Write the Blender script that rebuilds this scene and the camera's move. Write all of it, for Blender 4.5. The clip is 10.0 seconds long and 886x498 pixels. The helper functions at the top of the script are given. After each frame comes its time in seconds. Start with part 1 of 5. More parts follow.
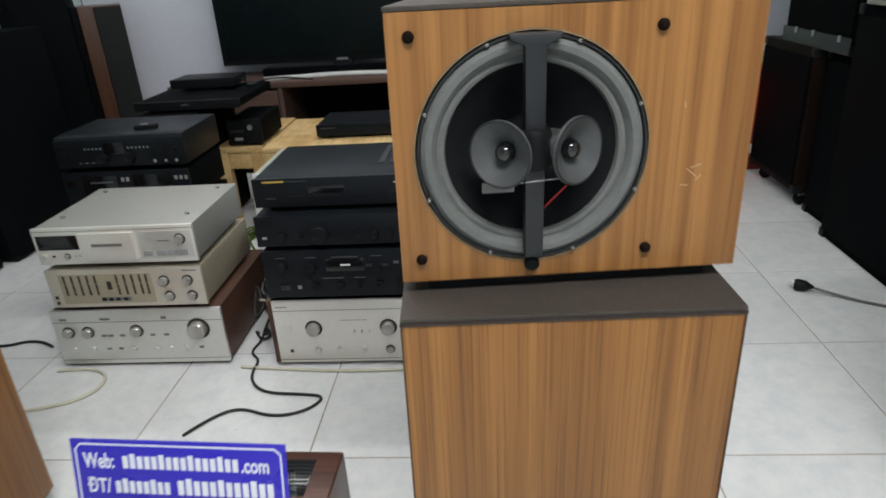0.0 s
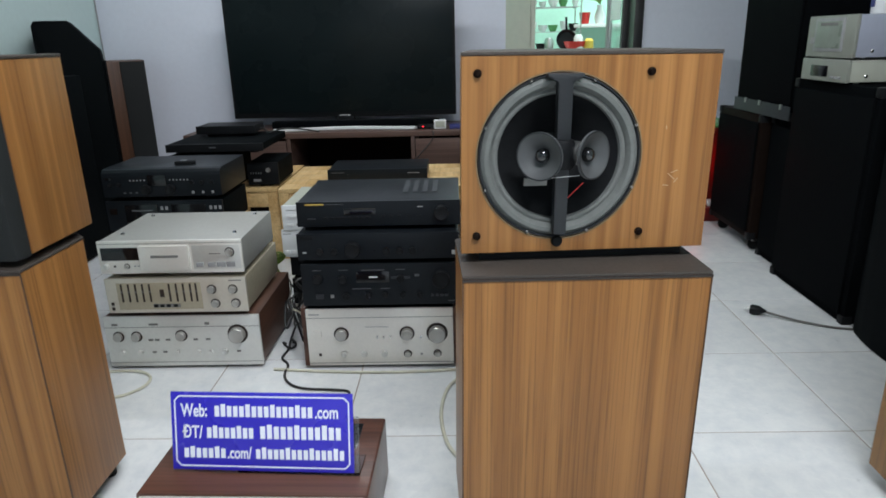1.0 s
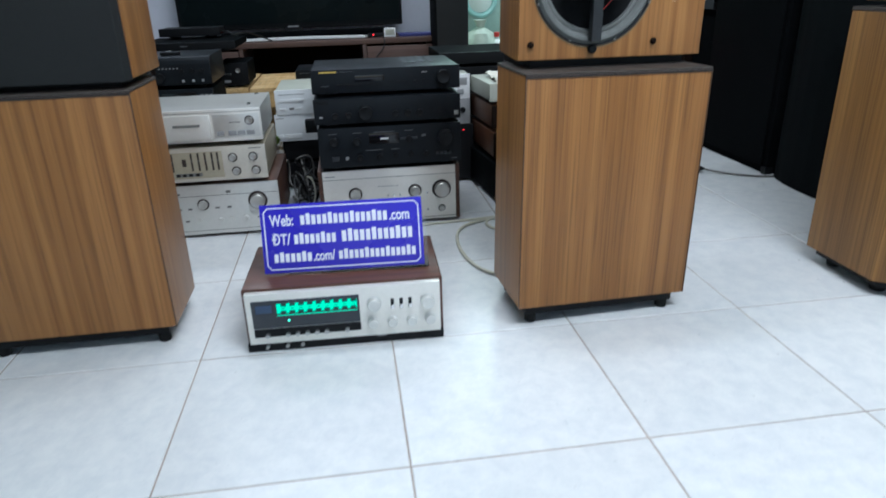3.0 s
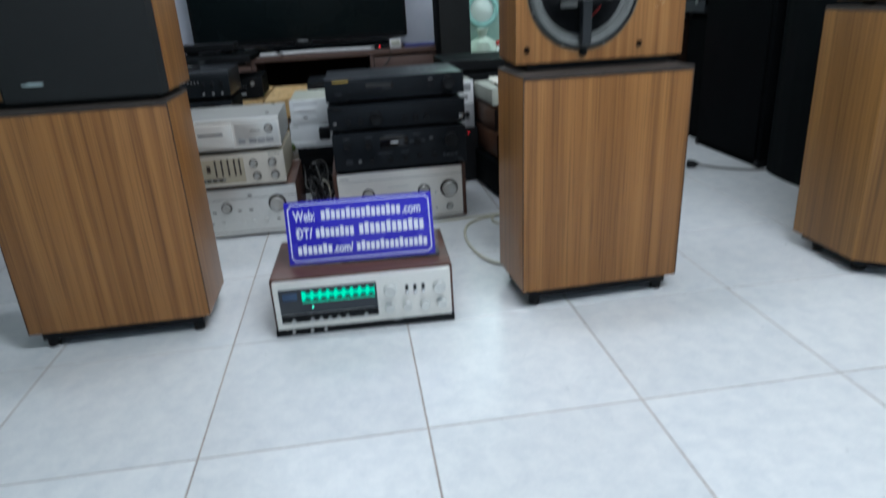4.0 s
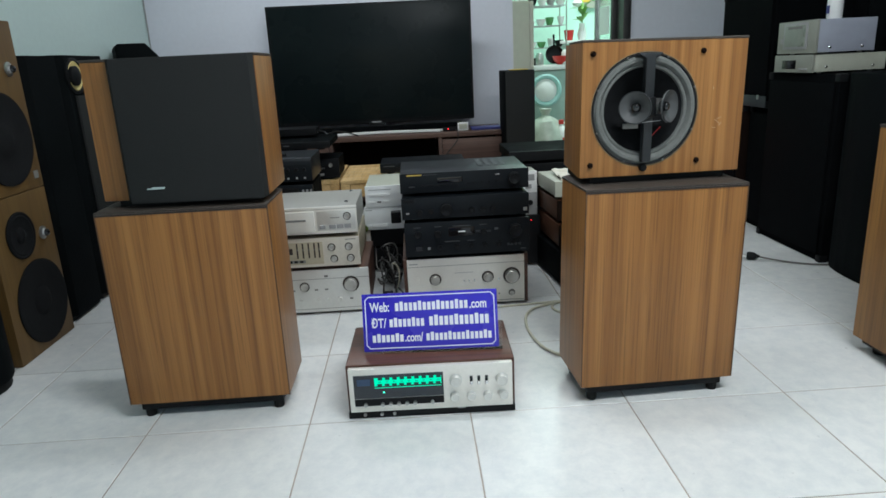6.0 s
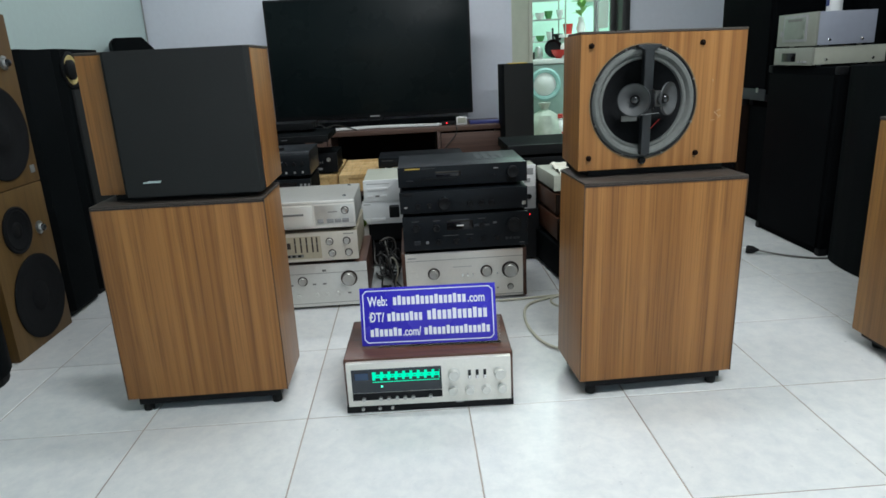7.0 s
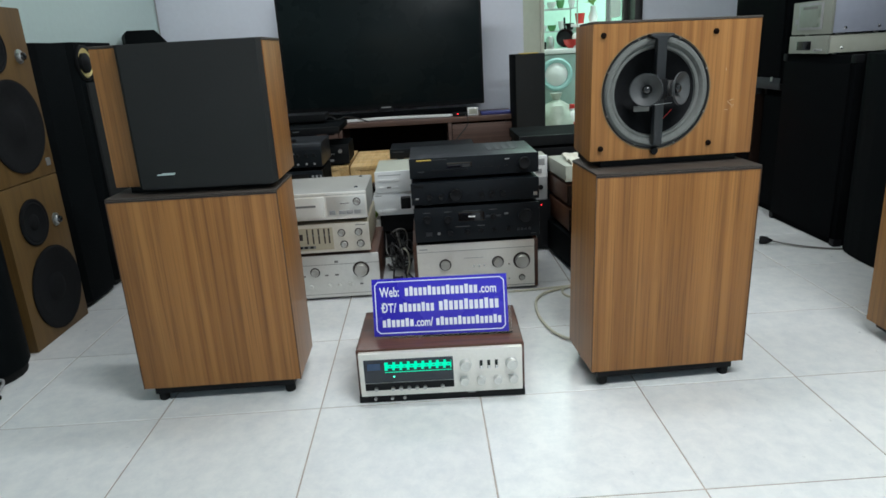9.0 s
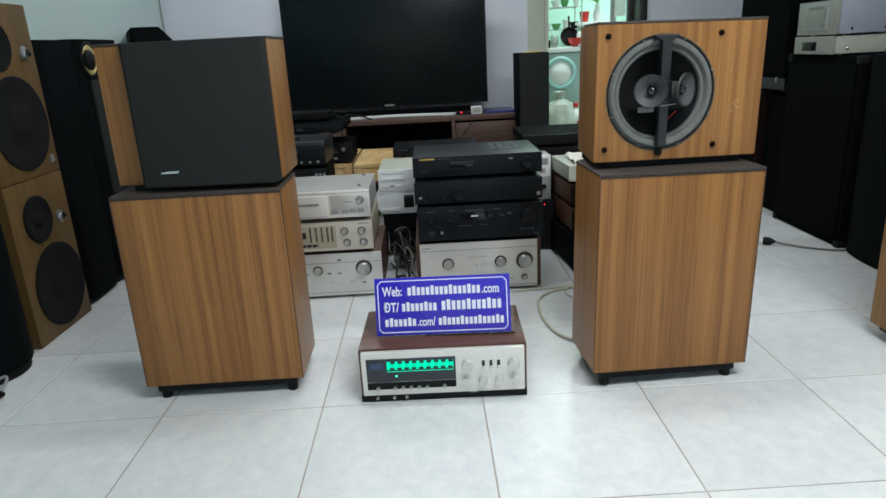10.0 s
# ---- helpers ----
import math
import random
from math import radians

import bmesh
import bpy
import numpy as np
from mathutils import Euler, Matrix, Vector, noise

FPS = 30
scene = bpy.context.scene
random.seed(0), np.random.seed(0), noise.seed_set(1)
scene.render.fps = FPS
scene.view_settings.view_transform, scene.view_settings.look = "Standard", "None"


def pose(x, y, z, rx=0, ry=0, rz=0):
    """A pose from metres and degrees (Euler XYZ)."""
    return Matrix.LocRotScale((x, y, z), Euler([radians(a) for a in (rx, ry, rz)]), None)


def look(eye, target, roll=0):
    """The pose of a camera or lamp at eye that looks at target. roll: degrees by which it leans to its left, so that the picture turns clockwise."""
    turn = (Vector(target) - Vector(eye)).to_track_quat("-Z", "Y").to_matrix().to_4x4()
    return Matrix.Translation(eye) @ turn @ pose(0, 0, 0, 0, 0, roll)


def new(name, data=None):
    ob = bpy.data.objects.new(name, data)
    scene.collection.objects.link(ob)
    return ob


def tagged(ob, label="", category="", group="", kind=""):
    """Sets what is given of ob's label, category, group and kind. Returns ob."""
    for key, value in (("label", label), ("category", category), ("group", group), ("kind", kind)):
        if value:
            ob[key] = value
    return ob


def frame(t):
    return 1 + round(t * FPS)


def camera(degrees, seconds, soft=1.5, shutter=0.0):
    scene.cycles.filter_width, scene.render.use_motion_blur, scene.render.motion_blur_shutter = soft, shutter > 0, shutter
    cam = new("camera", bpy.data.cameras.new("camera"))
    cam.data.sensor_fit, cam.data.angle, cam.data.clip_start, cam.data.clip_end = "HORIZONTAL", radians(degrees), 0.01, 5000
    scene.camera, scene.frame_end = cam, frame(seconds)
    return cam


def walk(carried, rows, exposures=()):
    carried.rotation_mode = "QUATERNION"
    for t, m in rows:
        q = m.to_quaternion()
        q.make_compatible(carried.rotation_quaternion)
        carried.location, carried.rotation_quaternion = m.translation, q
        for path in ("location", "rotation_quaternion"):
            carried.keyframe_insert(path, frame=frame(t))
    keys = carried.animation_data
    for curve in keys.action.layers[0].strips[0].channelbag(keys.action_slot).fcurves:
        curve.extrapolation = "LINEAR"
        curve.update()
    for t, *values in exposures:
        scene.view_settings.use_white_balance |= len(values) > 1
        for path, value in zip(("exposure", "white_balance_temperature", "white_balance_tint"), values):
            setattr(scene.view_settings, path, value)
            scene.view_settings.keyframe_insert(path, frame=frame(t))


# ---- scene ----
cam = camera(68.3, 10.0, soft=1.6, shutter=0.55)
PATH = [
    (0, (0.798, -0.638, 0.915), (0.647, 1.189, 0.115), -3.7),
    (0.5, (0.765, -0.824, 0.897), (0.623, 1.051, 0.218), -4.5),
    (1, (0.683, -0.941, 0.898), (0.64, 0.962, 0.285), -1.4),
    (1.2, (0.635, -0.973, 0.898), (0.643, 0.929, 0.278), -0.3),
    (1.5, (0.543, -1.014, 0.898), (0.696, 0.862, 0.221), -1.3),
    (2, (0.492, -1.09, 0.876), (0.537, 0.787, 0.189), 0.8),
    (2.2, (0.440, -1.118, 0.868), (0.540, 0.737, 0.143), 0.2),
    (2.5, (0.422, -1.135, 0.839), (0.634, 0.706, 0.085), -1.5),
    (2.7, (0.390, -1.180, 0.765), (0.649, 0.660, 0.016), -1.3),
    (3.8, (0.331, -1.327, 0.681), (0.53, 0.502, -0.104), -3.3),
    (4, (0.332, -1.367, 0.719), (0.558, 0.482, -0.008), -3.4),
    (4.5, (0.325, -1.449, 0.809), (0.547, 0.451, 0.226), -2.5),
    (5, (0.304, -1.463, 0.848), (0.396, 0.468, 0.336), -2.8),
    (5.2, (0.300, -1.462, 0.846), (0.361, 0.471, 0.321), -2.6),
    (6.5, (0.306, -1.448, 0.843), (0.381, 0.473, 0.291), -2.9),
    (7, (0.307, -1.447, 0.839), (0.378, 0.471, 0.277), -2.9),
    (7.5, (0.306, -1.448, 0.845), (0.366, 0.467, 0.271), -3.1),
    (8, (0.307, -1.448, 0.838), (0.371, 0.463, 0.251), -3.2),
    (8.5, (0.308, -1.449, 0.838), (0.361, 0.461, 0.25), -2.9),
    (9, (0.306, -1.452, 0.84), (0.341, 0.46, 0.254), -3.3),
    (9.5, (0.306, -1.452, 0.841), (0.335, 0.459, 0.251), -3.1),
    (10, (0.305, -1.45, 0.846), (0.332, 0.459, 0.253), -3.0),
]
EXPOSURES = [
    (0.0, 0.05, 6600, 10),
    (0.5, 0.05, 6500, 10),
    (1.0, 0.15, 6200, 9),
    (2.0, 0.36, 5750, 7),
    (2.7, 0.15, 5700, 8),
    (3.8, -0.15, 5750, 8),
    (4.5, -0.36, 5850, 7),
    (5.2, -0.30, 6100, 5),
    (6.5, 0.0, 6250, 6),
    (10.0, 0.0, 6300, 6),
]
walk(cam, [(t, look(eye, target, roll)) for t, eye, target, roll in PATH], EXPOSURES)

# ---- light ----
world = bpy.data.worlds.new("world")
scene.world = world
world.use_nodes = True
wn = world.node_tree.nodes
sky = wn.new("ShaderNodeTexSky")
sky.sky_type = 'NISHITA'
sky.sun_disc = False
sky.sun_elevation, sky.sun_rotation = radians(50), radians(200)
wn["Background"].inputs[1].default_value = 0.12
world.node_tree.links.new(sky.outputs[0], wn["Background"].inputs[0])


def area(name, m, sx, sy, watts, colour):
    d = bpy.data.lights.new(name, 'AREA')
    d.shape, d.size, d.size_y, d.energy, d.color = 'RECTANGLE', sx, sy, watts, colour
    ob = new(name, d)
    ob.matrix_world = m
    return ob


COOL = (0.97, 0.985, 1.0)
# assumed tubes, all out of view; number, places and height chosen by brightness
TUBES = [(1.15, -1.02, 50), (0.45, 0.42, 15), (-0.05, 2.05, 15)]
TUBE_Z = 2.30
for tx, ty, tw in TUBES:
    area("unseen_tube_light", pose(tx, ty, TUBE_Z), 1.15, 0.10, tw, COOL)
# added fill that brightens the kitchen; no lamp is known there
area("kitchen_fill", pose(1.9, 4.0, 2.6), 1.1, 0.3, 48, (0.9, 1.0, 0.95))
# added frontal fill in the assumed entrance behind the camera
area("front_fill", pose(0.6, -3.88, 1.3, 90, 0, 0), 3.0, 2.3, 3, (0.85, 0.94, 1.0))

# ---- materials ----


def mat(name, colour, rough=0.5, metal=0.0, var=0.15, scale=30, bump=0.05, spec=0.5, coarse=3.0, emit=None, power=0.0, coat=0.0):
    """A painted, plastic or metal surface with fine grain and coarse blotches."""
    m = bpy.data.materials.new(name)
    m.use_nodes = True
    nt = m.node_tree
    b = nt.nodes["Principled BSDF"]
    tc = nt.nodes.new("ShaderNodeTexCoord")
    n1, n2 = nt.nodes.new("ShaderNodeTexNoise"), nt.nodes.new("ShaderNodeTexNoise")
    n1.inputs["Scale"].default_value, n1.inputs["Detail"].default_value = scale, 6
    n2.inputs["Scale"].default_value, n2.inputs["Detail"].default_value = coarse, 4
    for n in (n1, n2):
        nt.links.new(tc.outputs["Object"], n.inputs["Vector"])
    add = nt.nodes.new("ShaderNodeMath")
    add.operation = 'ADD'
    nt.links.new(n1.outputs[0], add.inputs[0])
    nt.links.new(n2.outputs[0], add.inputs[1])
    rng = nt.nodes.new("ShaderNodeMapRange")
    rng.inputs["From Min"].default_value, rng.inputs["From Max"].default_value = 0.6, 1.4
    rng.inputs["To Min"].default_value, rng.inputs["To Max"].default_value = 1 - var, 1 + var
    nt.links.new(add.outputs[0], rng.inputs["Value"])
    mul = nt.nodes.new("ShaderNodeVectorMath")
    mul.operation = 'SCALE'
    mul.inputs[0].default_value = colour
    nt.links.new(rng.outputs[0], mul.inputs["Scale"])
    nt.links.new(mul.outputs[0], b.inputs["Base Color"])
    rr = nt.nodes.new("ShaderNodeMapRange")
    rr.inputs["From Min"].default_value, rr.inputs["From Max"].default_value = 0.3, 0.7
    rr.inputs["To Min"].default_value, rr.inputs["To Max"].default_value = max(0.02, rough - 0.08), min(1, rough + 0.08)
    nt.links.new(n2.outputs[0], rr.inputs["Value"])
    nt.links.new(rr.outputs[0], b.inputs["Roughness"])
    b.inputs["Metallic"].default_value = metal
    b.inputs["Specular IOR Level"].default_value = spec
    b.inputs["Coat Weight"].default_value = coat
    if bump:
        bp = nt.nodes.new("ShaderNodeBump")
        bp.inputs["Strength"].default_value, bp.inputs["Distance"].default_value = bump, 0.002
        nt.links.new(n1.outputs[0], bp.inputs["Height"])
        nt.links.new(bp.outputs[0], b.inputs["Normal"])
    if emit:
        b.inputs["Emission Color"].default_value = (*emit, 1)
        b.inputs["Emission Strength"].default_value = power
    return m


def wood(name, dark, light, along='Z', rough=0.42, band=22.0, streak=0.5, rings=0):
    """Veneer: broad bands and thin dark pores drawn out along one axis."""
    m = bpy.data.materials.new(name)
    m.use_nodes = True
    nt = m.node_tree
    b = nt.nodes["Principled BSDF"]
    tc = nt.nodes.new("ShaderNodeTexCoord")
    info = nt.nodes.new("ShaderNodeObjectInfo")
    off = nt.nodes.new("ShaderNodeVectorMath")
    off.operation = 'MULTIPLY_ADD'
    off.inputs[1].default_value = (1, 1, 1)
    shift = nt.nodes.new("ShaderNodeVectorMath")
    shift.operation = 'SCALE'
    shift.inputs[0].default_value = (3.1, 1.7, 2.3)
    nt.links.new(info.outputs["Random"], shift.inputs["Scale"])
    nt.links.new(tc.outputs["Object"], off.inputs[0])
    nt.links.new(shift.outputs[0], off.inputs[2])

    def stretched(across, down, detail, rg):
        mp = nt.nodes.new("ShaderNodeMapping")
        sc = {'X': (down, across, across), 'Y': (across, down, across), 'Z': (across, across, down)}[along]
        mp.inputs["Scale"].default_value = sc
        nt.links.new(off.outputs[0], mp.inputs["Vector"])
        n = nt.nodes.new("ShaderNodeTexNoise")
        n.inputs["Scale"].default_value, n.inputs["Detail"].default_value, n.inputs["Roughness"].default_value = 1.0, detail, rg
        nt.links.new(mp.outputs[0], n.inputs["Vector"])
        return n
    broad, mid, pores = stretched(band, 0.45, 2, 0.45), stretched(band * 4.2, 0.7, 3, 0.55), stretched(band * 10, 3.0, 4, 0.68)
    ramp = nt.nodes.new("ShaderNodeValToRGB")
    ramp.color_ramp.elements[0].position, ramp.color_ramp.elements[1].position = 0.33, 0.64
    ramp.color_ramp.elements[0].color, ramp.color_ramp.elements[1].color = (*dark, 1), (*light, 1)
    mixv = nt.nodes.new("ShaderNodeMath")
    mixv.operation = 'MULTIPLY_ADD'
    mixv.inputs[1].default_value = 0.42
    half = nt.nodes.new("ShaderNodeMath")
    half.operation = 'MULTIPLY'
    half.inputs[1].default_value = 0.58
    if rings:
        # growth rings: each band pales from a crisp dark line
        many = nt.nodes.new("ShaderNodeMath")
        many.operation = 'MULTIPLY'
        many.inputs[1].default_value = rings
        cut = nt.nodes.new("ShaderNodeMath")
        cut.operation = 'FRACT'
        curve = nt.nodes.new("ShaderNodeValToRGB")
        stops = curve.color_ramp.elements
        stops[0].position, stops[1].position = 0.0, 0.72
        stops[0].color, stops[1].color = (0.34, 0.34, 0.34, 1), (0.69, 0.69, 0.69, 1)
        stops.new(1.0).color = (0.34, 0.34, 0.34, 1)
        nt.links.new(stretched(5.0, 0.05, 1, 0.4).outputs[0], many.inputs[0])
        nt.links.new(many.outputs[0], cut.inputs[0])
        nt.links.new(cut.outputs[0], curve.inputs[0])
        nt.links.new(curve.outputs[0], half.inputs[0])
    else:
        nt.links.new(broad.outputs[0], half.inputs[0])
    nt.links.new(mid.outputs[0], mixv.inputs[0])
    nt.links.new(half.outputs[0], mixv.inputs[2])
    nt.links.new(mixv.outputs[0], ramp.inputs[0])
    pr = nt.nodes.new("ShaderNodeMapRange")
    pr.inputs["From Min"].default_value, pr.inputs["From Max"].default_value = 0.32, 0.52
    pr.inputs["To Min"].default_value, pr.inputs["To Max"].default_value = 1 - streak, 1.04
    nt.links.new(pores.outputs[0], pr.inputs["Value"])
    mul = nt.nodes.new("ShaderNodeVectorMath")
    mul.operation = 'SCALE'
    nt.links.new(ramp.outputs[0], mul.inputs[0])
    nt.links.new(pr.outputs[0], mul.inputs["Scale"])
    nt.links.new(mul.outputs[0], b.inputs["Base Color"])
    b.inputs["Roughness"].default_value = rough
    b.inputs["Specular IOR Level"].default_value = 0.4
    bp = nt.nodes.new("ShaderNodeBump")
    bp.inputs["Strength"].default_value, bp.inputs["Distance"].default_value = 0.12, 0.001
    nt.links.new(pores.outputs[0], bp.inputs["Height"])
    nt.links.new(bp.outputs[0], b.inputs["Normal"])
    return m


def tile_material():
    """Glazed white tile with faint grey-blue clouding, a little different from tile to tile."""
    m = bpy.data.materials.new("floor_tile")
    m.use_nodes = True
    nt = m.node_tree
    b = nt.nodes["Principled BSDF"]
    tc, info = nt.nodes.new("ShaderNodeTexCoord"), nt.nodes.new("ShaderNodeObjectInfo")
    sc = nt.nodes.new("ShaderNodeVectorMath")
    sc.operation = 'SCALE'
    sc.inputs[0].default_value = (17, 23, 5)
    nt.links.new(info.outputs["Random"], sc.inputs["Scale"])
    ad = nt.nodes.new("ShaderNodeVectorMath")
    nt.links.new(tc.outputs["Object"], ad.inputs[0])
    nt.links.new(sc.outputs[0], ad.inputs[1])
    clouds, grain = nt.nodes.new("ShaderNodeTexNoise"), nt.nodes.new("ShaderNodeTexNoise")
    clouds.inputs["Scale"].default_value, clouds.inputs["Detail"].default_value, clouds.inputs["Roughness"].default_value = 24, 8, 0.7
    clouds.inputs["Distortion"].default_value = 0.2
    grain.inputs["Scale"].default_value, grain.inputs["Detail"].default_value = 60, 5
    for n in (clouds, grain):
        nt.links.new(ad.outputs[0], n.inputs["Vector"])
    ramp = nt.nodes.new("ShaderNodeValToRGB")
    e = ramp.color_ramp.elements
    e[0].position, e[1].position = 0.3, 0.62
    e[0].color, e[1].color = (0.595, 0.612, 0.622, 1), (0.712, 0.716, 0.706, 1)
    nt.links.new(clouds.outputs[0], ramp.inputs[0])
    tone = nt.nodes.new("ShaderNodeMapRange")
    tone.inputs["To Min"].default_value, tone.inputs["To Max"].default_value = 0.94, 1.04
    nt.links.new(info.outputs["Random"], tone.inputs["Value"])
    mul = nt.nodes.new("ShaderNodeVectorMath")
    mul.operation = 'SCALE'
    nt.links.new(ramp.outputs[0], mul.inputs[0])
    nt.links.new(tone.outputs[0], mul.inputs["Scale"])
    nt.links.new(mul.outputs[0], b.inputs["Base Color"])
    rr = nt.nodes.new("ShaderNodeMapRange")
    rr.inputs["To Min"].default_value, rr.inputs["To Max"].default_value = 0.24, 0.36
    nt.links.new(grain.outputs[0], rr.inputs["Value"])
    nt.links.new(rr.outputs[0], b.inputs["Roughness"])
    bp = nt.nodes.new("ShaderNodeBump")
    bp.inputs["Strength"].default_value, bp.inputs["Distance"].default_value = 0.02, 0.002
    nt.links.new(clouds.outputs[0], bp.inputs["Height"])
    nt.links.new(bp.outputs[0], b.inputs["Normal"])
    return m


def glass(name, colour=(1, 1, 1), rough=0.02):
    m = bpy.data.materials.new(name)
    m.use_nodes = True
    b = m.node_tree.nodes["Principled BSDF"]
    b.inputs["Base Color"].default_value = (*colour, 1)
    b.inputs["Roughness"].default_value, b.inputs["Transmission Weight"].default_value, b.inputs["IOR"].default_value = rough, 1.0, 1.45
    return m


WALNUT = wood("walnut_veneer", (0.200, 0.082, 0.021), (0.332, 0.148, 0.042), 'Z', 0.36, 22, 0.36, 10)
WALNUT_WARM = wood("warm_walnut_veneer", (0.195, 0.078, 0.021), (0.365, 0.168, 0.051), 'Z', 0.36, 20, 0.24, 10)
ORANGE_WOOD = wood("honey_veneer", (0.15, 0.066, 0.0145), (0.275, 0.130, 0.033), 'Z', 0.5, 26, 0.40, 8)
TAN_WOOD = wood("tan_veneer", (0.088, 0.047, 0.012), (0.130, 0.073, 0.020), 'Z', 0.55, 8, 0.2)
ROSEWOOD = wood("rosewood_veneer", (0.045, 0.018, 0.012), (0.115, 0.046, 0.029), 'X', 0.32, 24, 0.4)
DARK_WOOD = wood("dark_wood_side", (0.045, 0.02, 0.013), (0.11, 0.05, 0.03), 'Y', 0.45, 24, 0.4)
STAND_WOOD = wood("brown_laminate", (0.065, 0.036, 0.028), (0.13, 0.078, 0.062), 'X', 0.42, 20, 0.25)
PINE = wood("pine_boards", (0.50, 0.30, 0.11), (0.74, 0.52, 0.25), 'Y', 0.55, 12, 0.2)
BROWN_WOOD = wood("brown_veneer", (0.045, 0.018, 0.009), (0.105, 0.045, 0.022), 'Z', 0.4, 14, 0.3)
LAMINATE = mat("grey_brown_laminate", (0.058, 0.047, 0.040), 0.6, var=0.25, scale=160, bump=0.1, spec=0.3)
EDGE = mat("dark_edge_band", (0.028, 0.018, 0.014), 0.5)
SEAM = mat("dark_veneer_seam", (0.075, 0.034, 0.014), 0.6, var=0.35, scale=90)
CLOTH = mat("charcoal_grille_cloth", (0.027, 0.028, 0.028), 0.95, var=0.2, scale=900, bump=0.35, spec=0.05)
BLACK_PLASTIC = mat("black_plastic", (0.010, 0.0105, 0.0115), 0.45, spec=0.12)
BLACK_RUBBER = mat("black_rubber", (0.008, 0.008, 0.008), 0.8, spec=0.2)
BLACK_PAINT = mat("black_textured_paint", (0.0048, 0.0060, 0.0066), 0.62, var=0.3, scale=220, bump=0.3, spec=0.02)
BLACK_CARPET = mat("black_felt_covering", (0.0032, 0.0038, 0.0044), 0.95, var=0.35, scale=400, bump=0.5, spec=0.02)
BROWN_BLACK = mat("brown_black_paint", (0.009, 0.005, 0.0035), 0.6, var=0.3, scale=120, bump=0.2, spec=0.06)
GRILLE_METAL = mat("black_perforated_steel", (0.0032, 0.0038, 0.0044), 0.7, 0.0, var=0.3, scale=700, bump=0.6, spec=0.02)
CHARCOAL_METAL = mat("charcoal_painted_steel", (0.03, 0.033, 0.038), 0.42, 0.2, var=0.12, scale=200)
BLUE_BLACK = mat("blue_black_painted_steel", (0.010, 0.0125, 0.0155), 0.4, 0.2, var=0.12, scale=200, spec=0.2)
SILVER = mat("brushed_silver_aluminium", (0.66, 0.655, 0.62), 0.36, 0.55, var=0.06, scale=120)
CHAMPAGNE = mat("champagne_aluminium", (0.60, 0.555, 0.475), 0.4, 0.5, var=0.06, scale=120)
GOLDSIDE = mat("pale_gold_painted_steel", (0.42, 0.37, 0.27), 0.45, 0.35, var=0.1, scale=120)
WHITE_ALU = mat("pale_satin_aluminium", (0.77, 0.745, 0.69), 0.34, 0.4, var=0.05, scale=140)
DECK_GREY = mat("grey_silver_painted_steel", (0.40, 0.39, 0.36), 0.42, 0.35, var=0.08, scale=120)
CHROME = mat("polished_chrome", (0.8, 0.8, 0.8), 0.14, 1.0, var=0.04)
KNOB_GREY = mat("turned_grey_aluminium", (0.43, 0.42, 0.39), 0.32, 0.6, var=0.06)
STEEL = mat("dull_steel", (0.45, 0.45, 0.44), 0.35, 0.9)
GREY_PLASTIC = mat("grey_plastic", (0.3, 0.3, 0.3), 0.5)
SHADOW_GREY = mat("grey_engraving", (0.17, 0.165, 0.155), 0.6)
SURROUND = mat("grey_foam_surround", (0.145, 0.150, 0.142), 0.75, var=0.15, scale=80, bump=0.15, spec=0.2)
CONE = mat("black_paper_cone", (0.0105, 0.011, 0.012), 0.8, var=0.25, scale=90, bump=0.2, spec=0.08)
TWEETER_CONE = mat("grey_paper_cone", (0.060, 0.062, 0.064), 0.55, var=0.1, scale=90)
BRACKET = mat("grey_black_cast_bracket", (0.015, 0.0165, 0.019), 0.5, var=0.15, scale=200)
DOME = mat("glossy_black_dome", (0.008, 0.008, 0.009), 0.08, coat=0.6, bump=0)
RAW_EDGE = mat("raw_chipboard_edge", (0.20, 0.135, 0.07), 0.8, var=0.3, scale=120)
SCRATCH = mat("bare_scratch", (0.48, 0.33, 0.19), 0.7)
SIGN_BLUE = mat("royal_blue_enamel", (0.030, 0.019, 0.46), 0.3, var=0.04, bump=0)
SIGN_WHITE = mat("white_enamel", (0.80, 0.80, 0.86), 0.4, var=0.03, bump=0)
ACRYLIC = glass("clear_acrylic", (0.95, 0.97, 1.0), 0.05)
DIAL_GLASS = mat("dark_blue_dial_glass", (0.008, 0.014, 0.024), 0.12, bump=0, coat=0.5)
DIAL_GREEN = mat("lit_green_dial", (0.0, 0.2, 0.12), 0.4, emit=(0.0, 0.62, 0.34), power=1.3, bump=0)
DIAL_MARK = mat("unlit_dial_mark", (0.0, 0.05, 0.035), 0.5, bump=0)
METER_BLUE = mat("dim_blue_meter", (0.03, 0.06, 0.12), 0.3, bump=0)
RED_LED = mat("red_indicator", (0.4, 0.0, 0.0), 0.4, emit=(1.0, 0.02, 0.03), power=3.0, bump=0)
GREEN_LED = mat("green_indicator", (0.0, 0.3, 0.15), 0.4, emit=(0.1, 1.0, 0.6), power=3.0, bump=0)
DISPLAY_BLACK = mat("black_display_window", (0.006, 0.006, 0.007), 0.15, bump=0)
# teal tint in the base colour stands for the reflection in the glass
SCREEN = mat("black_glass_screen", (0.006, 0.010, 0.011), 0.28, bump=0, var=0.05, spec=0.12)
GOLD = mat("gold_lettering", (0.75, 0.52, 0.12), 0.35, 0.7)
YELLOW_CONE = mat("yellow_woven_cone", (0.62, 0.50, 0.20), 0.55, var=0.2, scale=400, bump=0.2)
